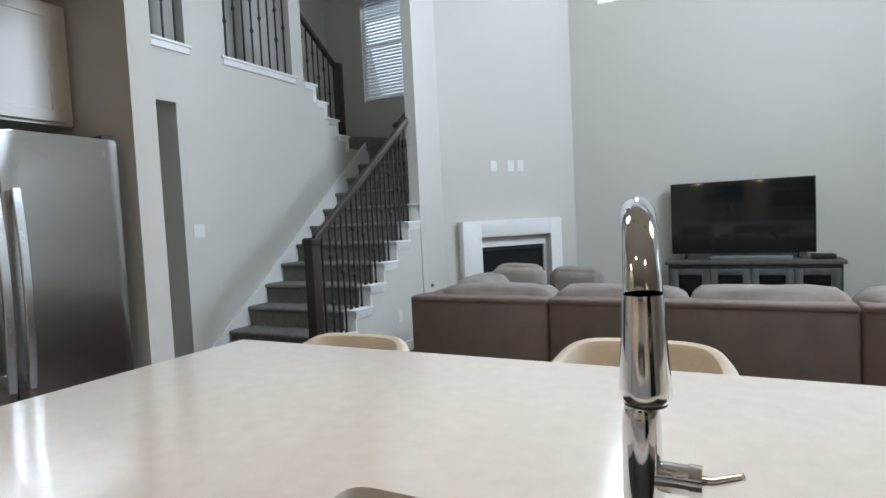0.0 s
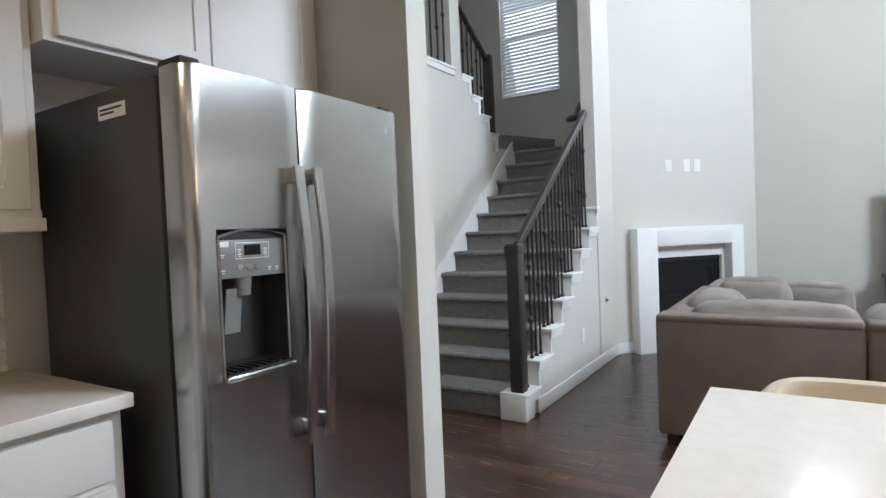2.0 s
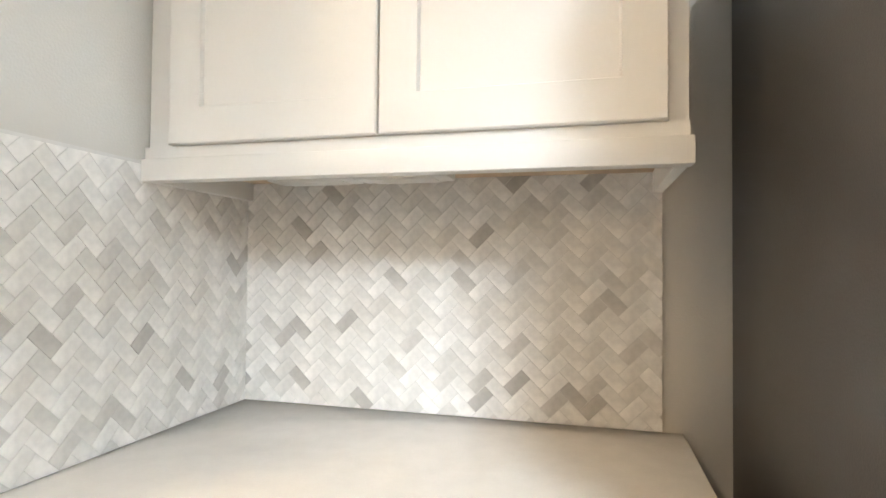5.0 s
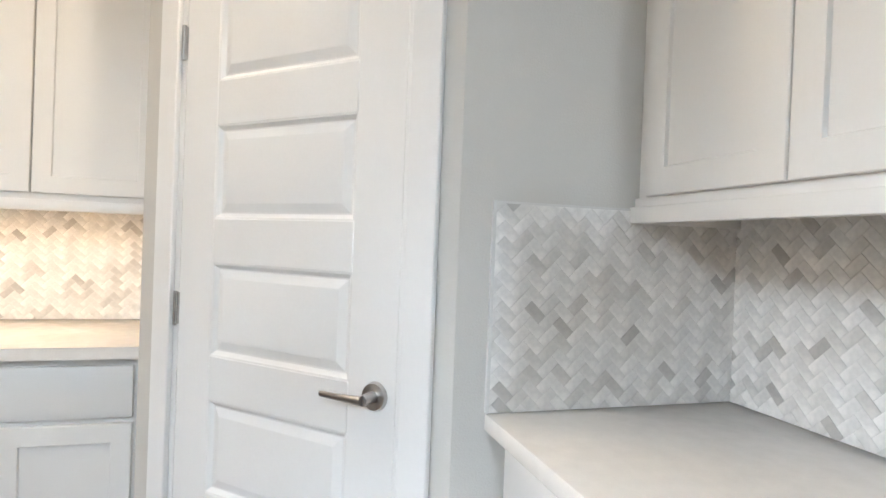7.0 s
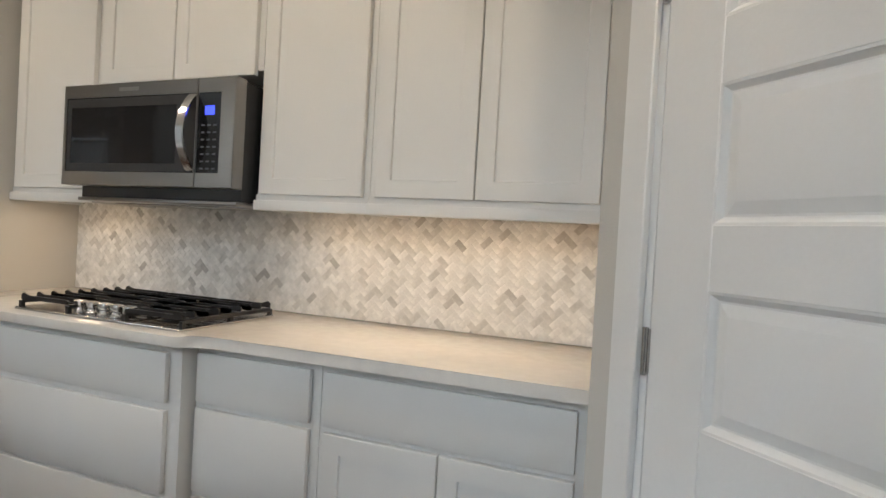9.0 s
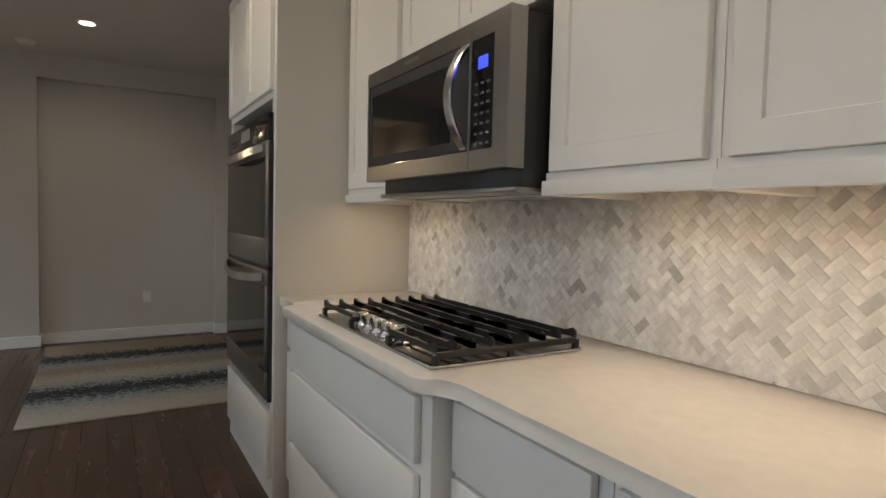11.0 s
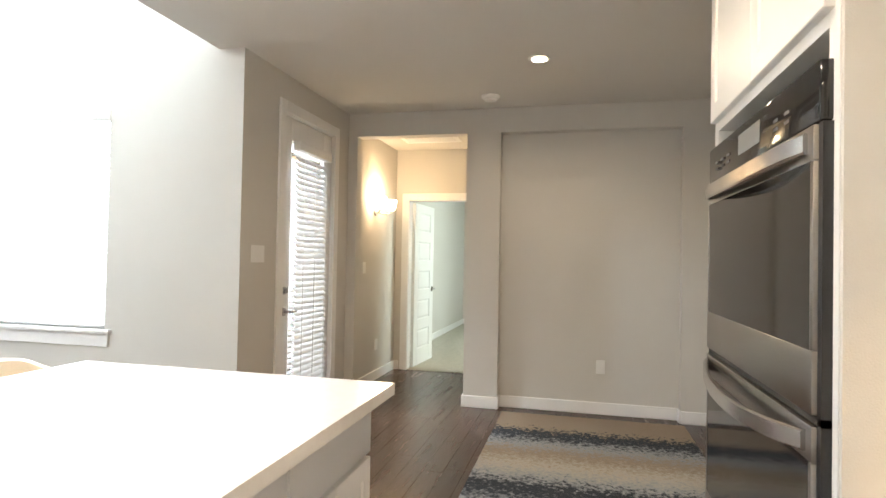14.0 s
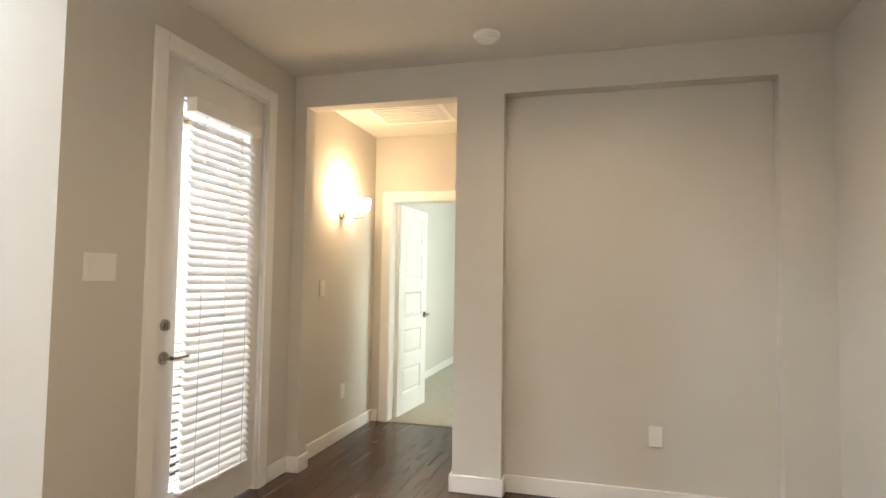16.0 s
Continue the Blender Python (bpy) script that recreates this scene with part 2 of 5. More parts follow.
def mesh_of(name, bm, material, m=None):
    if m is not None:
        bm.transform(m)
    bmesh.ops.recalc_face_normals(bm, faces=bm.faces)
    me = bpy.data.meshes.new(name)
    bm.to_mesh(me)
    bm.free()
    me.materials.append(material)
    if len(me.polygons):
        me.polygons.foreach_set("use_smooth", [True] * len(me.polygons))
        me.set_sharp_from_angle(angle=radians(38))
    return me


def part(name, bm, material, parent=None, label="", m=None):
    ob = new(name, mesh_of(name, bm, material, m))
    ob.parent = parent
    if label:
        ob["label"] = label
    return ob


def thing(name, label, category, at=(0, 0, 0), group="", kind=""):
    ob = tagged(new(name), label, category, group, kind)
    ob.empty_display_size = 0.1
    ob.location = at
    return ob


def solid(name, bm, material, label, category, kind="", group="", m=None):
    return tagged(part(name, bm, material, None, "", m), label, category, group, kind)


def frame_of(origin, u, n):
    """Local axes: x along a wall, y out of it, z up."""
    return Matrix(((u[0], n[0], 0, origin[0]), (u[1], n[1], 0, origin[1]), (0, 0, 1, origin[2]), (0, 0, 0, 1)))


def shaker(s0, s1, z0, z1, d, rail=0.058, th=0.02):
    """A framed door with a recessed panel, one closed skin; its face is at depth d."""
    bm = bmesh.new()
    b = 0.0022
    rings = []
    for inset, dep in ((0, d - th), (0, d - b), (b, d), (rail - 0.001, d), (rail + 0.002, d - 0.0075)):
        rings.append([bm.verts.new((x, dep, z)) for x, z in ((s0 + inset, z0 + inset), (s1 - inset, z0 + inset), (s1 - inset, z1 - inset), (s0 + inset, z1 - inset))])
    for p, q in zip(rings, rings[1:]):
        for i in range(4):
            bm.faces.new((p[i], p[(i + 1) % 4], q[(i + 1) % 4], q[i]))
    bm.faces.new(rings[0][::-1])
    bm.faces.new(rings[-1])
    return bm


def strap(bm, rows, side, w, t):
    """A flat bar with softened edges through the given points; side is the way of its width."""
    pts, side = [Vector(p) for p in rows], Vector(side).normalized()
    rings = []
    for i, p in enumerate(pts):
        d = (pts[min(i + 1, len(pts) - 1)] - pts[max(i - 1, 0)]).normalized()
        out = d.cross(side).normalized()
        rings.append([bm.verts.new(p + side * a * w / 2 + out * b * t / 2) for a, b in ((-1, -0.5), (-0.8, -1), (0.8, -1), (1, -0.5), (1, 0.4), (0.7, 1), (-0.7, 1), (-1, 0.4))])
    for p, q in zip(rings, rings[1:]):
        for k in range(8):
            bm.faces.new((p[k], p[(k + 1) % 8], q[(k + 1) % 8], q[k]))
    bm.faces.new(rings[0][::-1])
    bm.faces.new(rings[-1])
    return bm


def slab(s0, s1, z0, z1, d, th=0.02):
    return box(bmesh.new(), s0, s1, d - th, d, z0, z1, 0.004, 2)

# ---------------------------------------------------------------- the building
FX, RY, EX, NY = -3.475, -1.565, 4.51, 1.69      # fridge wall, range wall, niche wall, patio-door wall
LX, TY, SX0, SX1 = 2.757, 6.93, -4.25, -3.0      # living window wall, television wall, stair sides
CH, LH, SY = 2.69, 5.6, 6.65                    # kitchen ceiling, living ceiling, stair end wall
PA, PB = (-2.77, -0.12), (-2.03, -0.86)         # corners of the slanted pantry wall
F0, F1 = (-3.0, 5.62), (-1.85, 6.93)            # corners of the slanted fireplace wall
WB = "painted drywall wall in pale greige"


def wall(name, rows, label=WB, m=None, material=None):
    return solid(name, boxes(*rows), material or WALL, label, "wall", "structure", m=m)


wall("wall_fridge_side", [(FX - 0.12, FX, -1.7, 1.88, 0, CH)])
wall("wall_fridge_return", [(FX, -2.67, 1.75, 1.88, 0, CH)], "drywall end wall beside the refrigerator")
wall("wall_counter_return", [(FX, PA[0], -0.24, -0.12, 0, CH)])
wall("wall_range", [(-2.14, EX + 0.3, RY - 0.12, RY, 0, CH)])
wall("wall_pantry_return", [(-2.14, PB[0], RY, PB[1], 0, CH)])
U = 0.70711
PM = frame_of((PA[0], PA[1], 0), (U, -U), (U, U))   # the pantry wall: 1.047 m long
wall("wall_pantry", [(0, 0.119, -0.12, 0, 0, CH), (0.895, 1.047, -0.12, 0, 0, CH), (0.119, 0.895, -0.12, 0, 2.06, CH)], m=PM)
# niche wall with the hall opening
wall("wall_niche", [(EX, EX + 0.12, RY, -1.30, 0, CH), (EX, EX + 0.12, 0.23, 0.535, 0, CH), (EX, EX + 0.12, -1.30, 0.23, 2.47, CH),
                    (EX, EX + 0.12, 0.535, 1.60, 2.47, CH), (EX, EX + 0.12, 1.60, NY + 0.12, 0, CH), (EX + 0.10, EX + 0.20, -1.32, 0.25, 0, 2.5)],
     "greige drywall wall with a shallow recessed niche")
# patio-door wall
wall("wall_patio", [(LX, 3.28, NY, NY + 0.14, 0, CH), (4.19, EX + 0.12, NY, NY + 0.14, 0, CH), (3.28, 4.19, NY, NY + 0.14, 2.42, CH)])
# living-room window wall, two storeys
wall("wall_living_window", [(LX, LX + 0.14, NY + 0.14, 2.73, 0, LH), (LX, LX + 0.14, 4.45, TY + 0.14, 0, LH), (LX, LX + 0.14, 2.73, 4.45, 0, 0.792),
                            (LX, LX + 0.14, 2.73, 4.45, 2.318, 3.55), (LX, LX + 0.14, 2.73, 4.45, 5.05, LH)], "tall pale drywall wall with windows")
wall("wall_tv", [(-1.95, -1.5, TY, TY + 0.14, 0, LH), (-1.5, -1.08, TY, TY + 0.14, 0, 3.70), (-1.5, -1.08, TY, TY + 0.14, 5.15, LH), (-1.08, LX, TY, TY + 0.14, 0, LH)],
     "tall pale drywall wall behind the television")
FL = math.hypot(F1[0] - F0[0], F1[1] - F0[1])
fu = ((F0[0] - F1[0]) / FL, (F0[1] - F1[1]) / FL)
FM = frame_of((F1[0], F1[1], 0), fu, (-fu[1], fu[0]))   # the fireplace wall, from the television wall to the stair
wall("wall_fireplace", [(0, 0.44, -0.14, 0, 0, LH), (1.34, FL, -0.14, 0, 0, LH), (0.44, 1.34, -0.14, 0, 1.05, LH), (0.44, 1.34, -0.14, 0, 0, 0.20)],
     "tall slanted drywall wall holding the fireplace", FM)
# stair walls
wall("wall_stair_side", [(SX1 - 0.12, SX1, 5.10, 5.66, 0, LH), (SX1 - 0.12, SX1, 5.66, SY, 0, LH)], "tall drywall wall beside the stairs")
wall("wall_stair_end", [(-5.3, -4.66, SY, SY + 0.14, 0, LH), (-3.88, SX1, SY, SY + 0.14, 0, LH), (-4.66, -3.88, SY, SY + 0.14, 0, 2.94), (-4.66, -3.88, SY, SY + 0.14, 4.5, LH)])
bm = boxes((SX0 - 0.12, SX0, 1.88, 2.25, 0, LH), (SX0 - 0.12, SX0, 2.25, 3.26, 2.36, 2.84), (SX0 - 0.12, SX0, 3.26, 4.90, 0, 2.84),
           (SX0 - 0.12, SX0, 2.25, 2.45, 2.84, LH), (SX0 - 0.12, SX0, 3.39, 3.82, 2.84, LH), (SX0 - 0.12, SX0, 4.72, 4.90, 2.84, LH),
           (SX0 - 0.12, SX0, 2.45, 3.39, 4.35, LH), (SX0 - 0.12, SX0, 3.82, 4.72, 4.35, LH))
for i in range(4):
    box(bm, SX0 - 0.12, SX0, 4.90 + 0.185 * i, 5.085 + 0.185 * i, 0, 2.82 - 0.17 * i)
box(bm, SX0 - 0.12, SX0, 5.64, SY, 0, 2.184)
solid("wall_stair_left", bm, WALL, "drywall stair wall with two upstairs openings", "wall", "structure")
wall("wall_upstairs_far", [(-5.35, -5.25, 1.8, SY, 0, LH), (-5.35, SX0 - 0.12, 1.76, 1.88, 0, LH)])
wall("wall_hall_side", [(-5.25, SX0 - 0.12, 3.26, 3.36, 0, 2.45)])
wall("wall_hall_back", [(-5.3, FX - 0.12, 1.88, 1.96, 0, CH)])
solid("upper_floor", boxes((-5.25, SX0 - 0.12, 1.88, 4.90, 2.55, 2.74)), CARPET, "carpeted upstairs floor behind the balustrades", "floor", "structure")
# second storey above the kitchen, and the back of the house
wall("wall_above_kitchen", [(FX, LX + 0.14, 1.75, 1.88, CH + 0.2, LH), (FX - 0.6, -2.67, 1.88, 1.96, CH, LH)])
# hall and bedroom past the nook
HX = 5.97
wall("wall_hall_left", [(EX + 0.12, HX, 1.68, 1.80, 0, 2.75)])
wall("wall_hall_right", [(EX + 0.2, HX, 0.40, 0.52, 0, 2.75)])
wall("wall_hall_end", [(HX, HX + 0.12, 1.53, 1.80, 0, 2.75), (HX, HX + 0.12, 0.40, 0.77, 0, 2.75), (HX, HX + 0.12, 0.77, 1.53, 2.03, 2.75)])
wall("wall_bedroom_side", [(HX + 0.12, 11.1, 1.85, 1.97, 0, 2.75)])
wall("wall_bedroom_end", [(11.0, 11.12, -1.4, 1.97, 0, 2.75), (HX + 0.12, 6.9, -1.54, -1.4, 0, 2.75), (8.7, 11.0, -1.54, -1.4, 0, 2.75), (6.9, 8.7, -1.54, -1.4, 0, 0.9), (6.9, 8.7, -1.54, -1.4, 2.3, 2.75), (HX, HX + 0.12, -1.5, 0.40, 0, 2.75)])

# ceilings
solid("ceiling_kitchen", boxes((FX, LX, RY, 1.88, CH, CH + 0.2), (LX, EX, RY, NY, CH, CH + 0.2)), CEIL, "flat greige painted kitchen ceiling", "ceiling", "structure")
solid("ceiling_living", boxes((-5.35, LX + 0.14, 1.75, TY + 0.14, LH, LH + 0.1)), CEIL, "high painted living room ceiling", "ceiling", "structure")
solid("ceiling_hall", boxes((EX + 0.12, HX, 0.40, 1.80, 2.62, 2.72), (HX + 0.12, 11.0, -1.4, 1.97, 2.66, 2.76)), CEIL, "painted hall ceiling", "ceiling", "structure")
solid("ceiling_under_stair_hall", boxes((-5.25, SX0 - 0.12, 1.96, 4.90, 2.45, 2.545)), CEIL, "painted ceiling under the upstairs floor", "ceiling", "structure")

# floors
solid("subfloor", boxes((-5.35, HX, RY - 0.12, TY + 0.14, -0.12, -0.012)), DKWOOD, "dark base under the floor boards", "floor", "structure")
solid("floor_bedroom", boxes((HX, 11.1, -1.5, 2.0, -0.12, 0.006)), CARPET2, "beige bedroom carpet", "carpet", "structure")
solid("ground", boxes((-300, 300, -300, 300, -0.4, -0.3)), surf("grass_ground", (0.07, 0.10, 0.04), 0.95, scale=0.5, var=0.3, bump=0.3), "lawn around the house", "ground", "structure")


# baseboards
def baseboard(rows, m=None):
    bm = bmesh.new()
    for x0, x1, y0, y1 in rows:
        box(bm, x0, x1, y0, y1, 0, 0.105, 0.004, 1)
    return solid("baseboard", bm, TRIM, "white painted baseboard along the wall", "baseboard", "structure", m=m)


t = 0.016
baseboard([(EX - t, EX, RY, -1.30), (EX + 0.10 - t, EX + 0.10, -1.30, 0.23), (EX - t, EX, 0.23 - t, 0.535), (EX - t, EX, 1.60, NY), (EX - t, EX + 0.12, 1.60 - t, 1.60),
           (EX - t, EX + 0.1, 0.535, 0.535 + t), (EX, EX + 0.1, 0.23 - t, 0.23), (EX, EX + 0.1, -1.30, -1.30 + t)])
baseboard([(1.58, EX, RY, RY + t), (LX, 3.17, NY - t, NY), (4.28, EX, NY - t, NY), (EX + 0.12, HX, 1.68 - t, 1.68), (EX + 0.2, HX, 0.52, 0.52 + t), (HX - t, HX, 1.62, 1.68)])
baseboard([(LX - t, LX, NY, TY), (-1.85, LX, TY - t, TY), (SX1, SX1 + t, 3.6, 5.66), (-2.67, -2.67 + t, 1.75, 1.88)])
baseboard([(0, 0.28, 0, t), (1.56, FL, 0, t)], FM)
baseboard([(HX + 0.12, 11.0, 1.85 - t, 1.85), (11.0 - t, 11.0, -1.4, 1.85)])
baseboard([(SX0, SX0 + t, 1.88, 2.25), (SX0, SX0 + t, 3.20, 3.25)])
baseboard([(0, 0.047, 0, t), (0.971, 1.047, 0, t)], PM)

# ---------------------------------------------------------------- doors and windows


def panel_door(parent, s0, s1, z1, d, m, knob_s=None, both=False, name="door_leaf"):
    """A white five-panel door leaf in a wall's own axes; its face is at depth d."""
    bm = bmesh.new()
    st = 0.132
    n = 5
    zb, zt = 0.203, 1.933 if z1 > 2.02 else 1.90
    gap = 0.12
    ph = (zt - zb - gap * (n - 1)) / n
    box(bm, s0, s0 + st, d - 0.035, d, 0.012, z1, 0.002, 1)
    box(bm, s1 - st, s1, d - 0.035, d, 0.012, z1, 0.002, 1)
    box(bm, s0 + st, s1 - st, d - 0.035, d, 0.012, zb, 0.002, 1)
    box(bm, s0 + st, s1 - st, d - 0.035, d, zt, z1, 0.002, 1)
    for i in range(1, n):
        z = zb + i * (ph + gap)
        box(bm, s0 + st, s1 - st, d - 0.035, d, z - gap, z, 0.002, 1)
    leaf = part(name, bm, TRIM, parent, "", m)
    for i in range(n):
        z = zb + i * (ph + gap)
        bm = bmesh.new()
        a, b, c, e = s0 + st, s1 - st, z, z + ph
        for dd, dep in ((1, d), (-1, d - 0.035)):
            rings = []
            for w, deep in ((-0.001, 0.001), (0.004, 0.002), (0.014, 0.012), (0.018, 0.012), (0.040, 0.004), (0.044, 0.0035)):
                rings.append([bm.verts.new((x, dep - dd * deep, z)) for x, z in ((a + w, c + w), (b - w, c + w), (b - w, e - w), (a + w, e - w))])
            for r0, r1 in zip(rings, rings[1:]):
                for q in range(4):
                    bm.faces.new((r0[q], r0[(q + 1) % 4], r1[(q + 1) % 4], r1[q]))
            bm.faces.new(rings[-1])
        pn = part("panel", bm, TRIM, parent, "", m)
        pn.data.set_sharp_from_angle(angle=radians(10))
    return leaf


def lever(parent, s, z, d, m, way=1):
    bm = bmesh.new()
    cyl(bm, (s, d, z), (s, d + 0.010, z), 0.033, 0.030, 28)
    cyl(bm, (s, d + 0.010, z), (s, d + 0.05, z), 0.013, 0.012, 16)
    tube(bm, [(s, d + 0.05, z), (s + way * 0.03, d + 0.054, z), (s + way * 0.115, d + 0.05, z - 0.002)], [0.013, 0.011, 0.008], 12, 0.8)
    return part("handle", bm, NICKEL, parent, "satin nickel lever handle", m)


def casing(parent, s0, s1, z1, m, w=0.085, d=0.018):
    bm = bmesh.new()
    box(bm, s0 - w, s0, 0, d, 0, z1 + w, 0.003, 1)
    box(bm, s1, s1 + w, 0, d, 0, z1 + w, 0.003, 1)
    box(bm, s0, s1, 0, d, z1, z1 + w, 0.003, 1)
    return part("casing", bm, TRIM, parent, "", m)


def jamb(parent, s0, s1, z1, depth, m):
    bm = boxes((s0, s0 + 0.02, -depth, 0.0, 0, z1), (s1 - 0.02, s1, -depth, 0.0, 0, z1), (s0 + 0.02, s1 - 0.02, -depth, 0, z1 - 0.02, z1))
    return part("jamb", bm, TRIM, parent, "", m)


pd = thing("door_1", "white five-panel pantry door with nickel lever handle", "door", PM.translation, kind="structure")
pd.location = (0, 0, 0)
casing(pd, 0.122, 0.892, 2.045, PM, 0.075)
jamb(pd, 0.119, 0.895, 2.055, 0.12, PM)
panel_door(pd, 0.140, 0.874, 2.03, 0.0, PM)
lever(pd, 0.194, 0.922, 0.0, PM, 1)
part("latch", boxes((0.1375, 0.1395, -0.03, -0.001, 0.86, 0.98)), NICKEL, pd, "nickel strike plate", PM)
for z in (0.25, 1.06, 1.80):
    bm = boxes((0.871, 0.881, 0.0, 0.006, z - 0.045, z + 0.045))
    cyl(bm, (0.878, 0.008, z - 0.048), (0.878, 0.008, z + 0.048), 0.006, seg=10)
    part("hinge", bm, NICKEL, pd, "nickel hinge", PM)


def blinds(parent, s0, s1, z0, z1, d, m, pitch=0.046, tilt=38, wide=0.052):
    """A horizontal blind with a head rail, separate slats, cords and a bottom rail."""
    part("valance", box(bmesh.new(), s0 - 0.01, s1 + 0.01, d - 0.03, d + 0.035, z1 - 0.075, z1, 0.006, 2), TRIM, parent, "", m)
    bm = bmesh.new()
    c, s = math.cos(radians(tilt)) * wide / 2, math.sin(radians(tilt)) * wide / 2
    prism(bm, [(d - c, s), (d - c, s + 0.003), (d, 0.005), (d + c, -s + 0.003), (d + c, -s), (d, 0.002)], "x", s0, s1)
    me = mesh_of("slat", bm, BLIND)
    n = int((z1 - 0.068 - z0 - 0.03) / pitch)
    for i in range(n):
        ob = new("slat", me)
        ob.parent = parent
        ob.matrix_local = m @ Matrix.Translation((0, 0, z0 + 0.045 + i * pitch))
    part("bottom_rail", box(bmesh.new(), s0, s1, d - 0.024, d + 0.024, z0, z0 + 0.02, 0.004, 1), TRIM, parent, "", m)
    for k in (0.15, 0.5, 0.85):
        part("cord", cyl(bmesh.new(), (s0 + (s1 - s0) * k, d + 0.027, z0), (s0 + (s1 - s0) * k, d + 0.027, z1 - 0.07), 0.0022, seg=6), TRIM, parent, "", m)


# patio door with its blind
NM = frame_of((0, NY, 0), (-1, 0), (0, -1))       # x runs the other way along this wall
dr = thing("door_2", "white patio door with a full-length glass and horizontal blind", "door", kind="structure")
casing(dr, -4.175, -3.295, 2.405, NM, 0.085)
jamb(dr, -4.19, -3.28, 2.42, 0.14, NM)
bm = boxes((-4.165, -4.02, -0.06, -0.02, 0.015, 2.395), (-3.45, -3.305, -0.06, -0.02, 0.015, 2.395), (-4.02, -3.45, -0.06, -0.02, 0.015, 0.23),
           (-4.02, -3.45, -0.06, -0.02, 2.22, 2.395), bev=0.002)
part("door_leaf", bm, TRIM, dr, "", NM)
p = part("pane", boxes((-4.02, -3.45, -0.045, -0.039, 0.23, 2.22)), PANE, dr, "clear glass", NM)
p.visible_shadow = False
blinds(dr, -4.03, -3.47, 0.21, 2.22, 0.016, NM, 0.0445, 50)
lever(dr, -3.375, 0.90, -0.02, NM, -1)
bm = cyl(bmesh.new(), (-3.375, -0.02, 1.06), (-3.375, -0.005, 1.06), 0.03, 0.026, 24)
box(bm, -3.381, -3.369, -0.005, 0.014, 1.04, 1.08, 0.003, 1)
part("deadbolt", bm, NICKEL, dr, "satin nickel deadbolt", NM)

# bedroom door standing open
HM = frame_of((HX, 0, 0), (0, 1), (-1, 0))
bd = thing("door_3", "white five-panel bedroom door standing open", "door", kind="structure")
casing(bd, 0.785, 1.515, 2.015, HM, 0.085)
jamb(bd, 0.77, 1.53, 2.03, 0.12, HM)
BM2 = Matrix.Translation((HX + 0.12, 1.505, 0)) @ Matrix.Rotation(radians(-4), 4, "Z") @ Matrix.Rotation(math.pi, 4, "Z") @ Matrix.Translation((-0.72, 0, 0))
panel_door(bd, 0.0, 0.72, 2.0, 0.035, BM2)
lever(bd, 0.06, 0.93, 0.035, BM2, 1)


def window(name, label, s0, s1, z0, z1, m, depth=0.14, bl=True, cas=True):
    w = thing(name, label, "window", kind="structure")
    if cas:
        part("window_sill", box(bmesh.new(), s0 - 0.06, s1 + 0.06, -0.05, 0.035, z0 - 0.03, z0, 0.005, 2), TRIM, w, "", m)
        part("apron", box(bmesh.new(), s0 - 0.04, s1 + 0.04, 0, 0.015, z0 - 0.12, z0 - 0.03, 0.003, 1), TRIM, w, "", m)
    f = 0.04
    part("window_frame", boxes((s0, s0 + f, -0.11, -0.05, z0, z1), (s1 - f, s1, -0.11, -0.05, z0, z1), (s0 + f, s1 - f, -0.11, -0.05, z0, z0 + f),
                               (s0 + f, s1 - f, -0.11, -0.05, z1 - f, z1), (s0 + f, s1 - f, -0.10, -0.06, (z0 + z1) / 2 - 0.02, (z0 + z1) / 2 + 0.02), bev=0.003), TRIM, w, "", m)
    p = part("pane", boxes((s0 + f, s1 - f, -0.083, -0.079, z0 + f, z1 - f)), PANE, w, "clear glass", m)
    p.visible_shadow = False
    if bl:
        blinds(w, s0 + 0.012, s1 - 0.012, z0 + 0.01, z1, -0.018, m, 0.0445, 58)
    return w


LM = frame_of((LX, 0, 0), (0, 1), (-1, 0))
window("window_1", "living room window with closed white blinds", 2.73, 4.45, 0.792, 2.318, LM)
window("window_2", "high living room window in a white frame", 2.73, 4.45, 3.55, 5.05, LM, bl=False, cas=False)
TM = frame_of((0, TY, 0), (-1, 0), (0, -1))
window("window_3", "narrow high window above the television wall", 1.08, 1.5, 3.70, 5.15, TM, bl=False, cas=False)
EM = frame_of((0, SY, 0), (-1, 0), (0, -1))
window("window_4", "stair window with white horizontal blinds", 3.88, 4.66, 2.94, 4.5, EM, cas=False)
# unseen window, added on the near side wall to let the bedroom's light in
EM2 = frame_of((0, -1.4, 0), (1, 0), (0, 1))
window("window_5", "unseen bedroom window added to light the room", 6.9, 8.7, 0.9, 2.3, EM2, bl=False)

# ---------------------------------------------------------------- kitchen cabinets
RM = frame_of((0, RY, 0), (1, 0), (0, 1))          # range wall
GM = frame_of((FX, 0, 0), (0, -1), (1, 0))         # fridge wall: x is minus y


def base_cabinet(label, s0, s1, d, m, fronts, z1=0.875, group="base cabinets", back=0.004):
    c = thing("base_cabinet", label, "cabinet", group=group)
    part("body", boxes((s0, s1, back, d - 0.021, 0.10, z1)), CAB, c, "", m)
    part("toe_kick", boxes((s0 + 0.002, s1 - 0.002, back, d - 0.09, 0.0, 0.10)), CAB, c, "", m)
    for kind, a, b, z0, z2 in fronts:
        part("door" if kind == "door" else "drawer_front", shaker(a, b, z0, z2, d) if kind == "door" else slab(a, b, z0, z2, d), CAB, c, "", m)
    return c


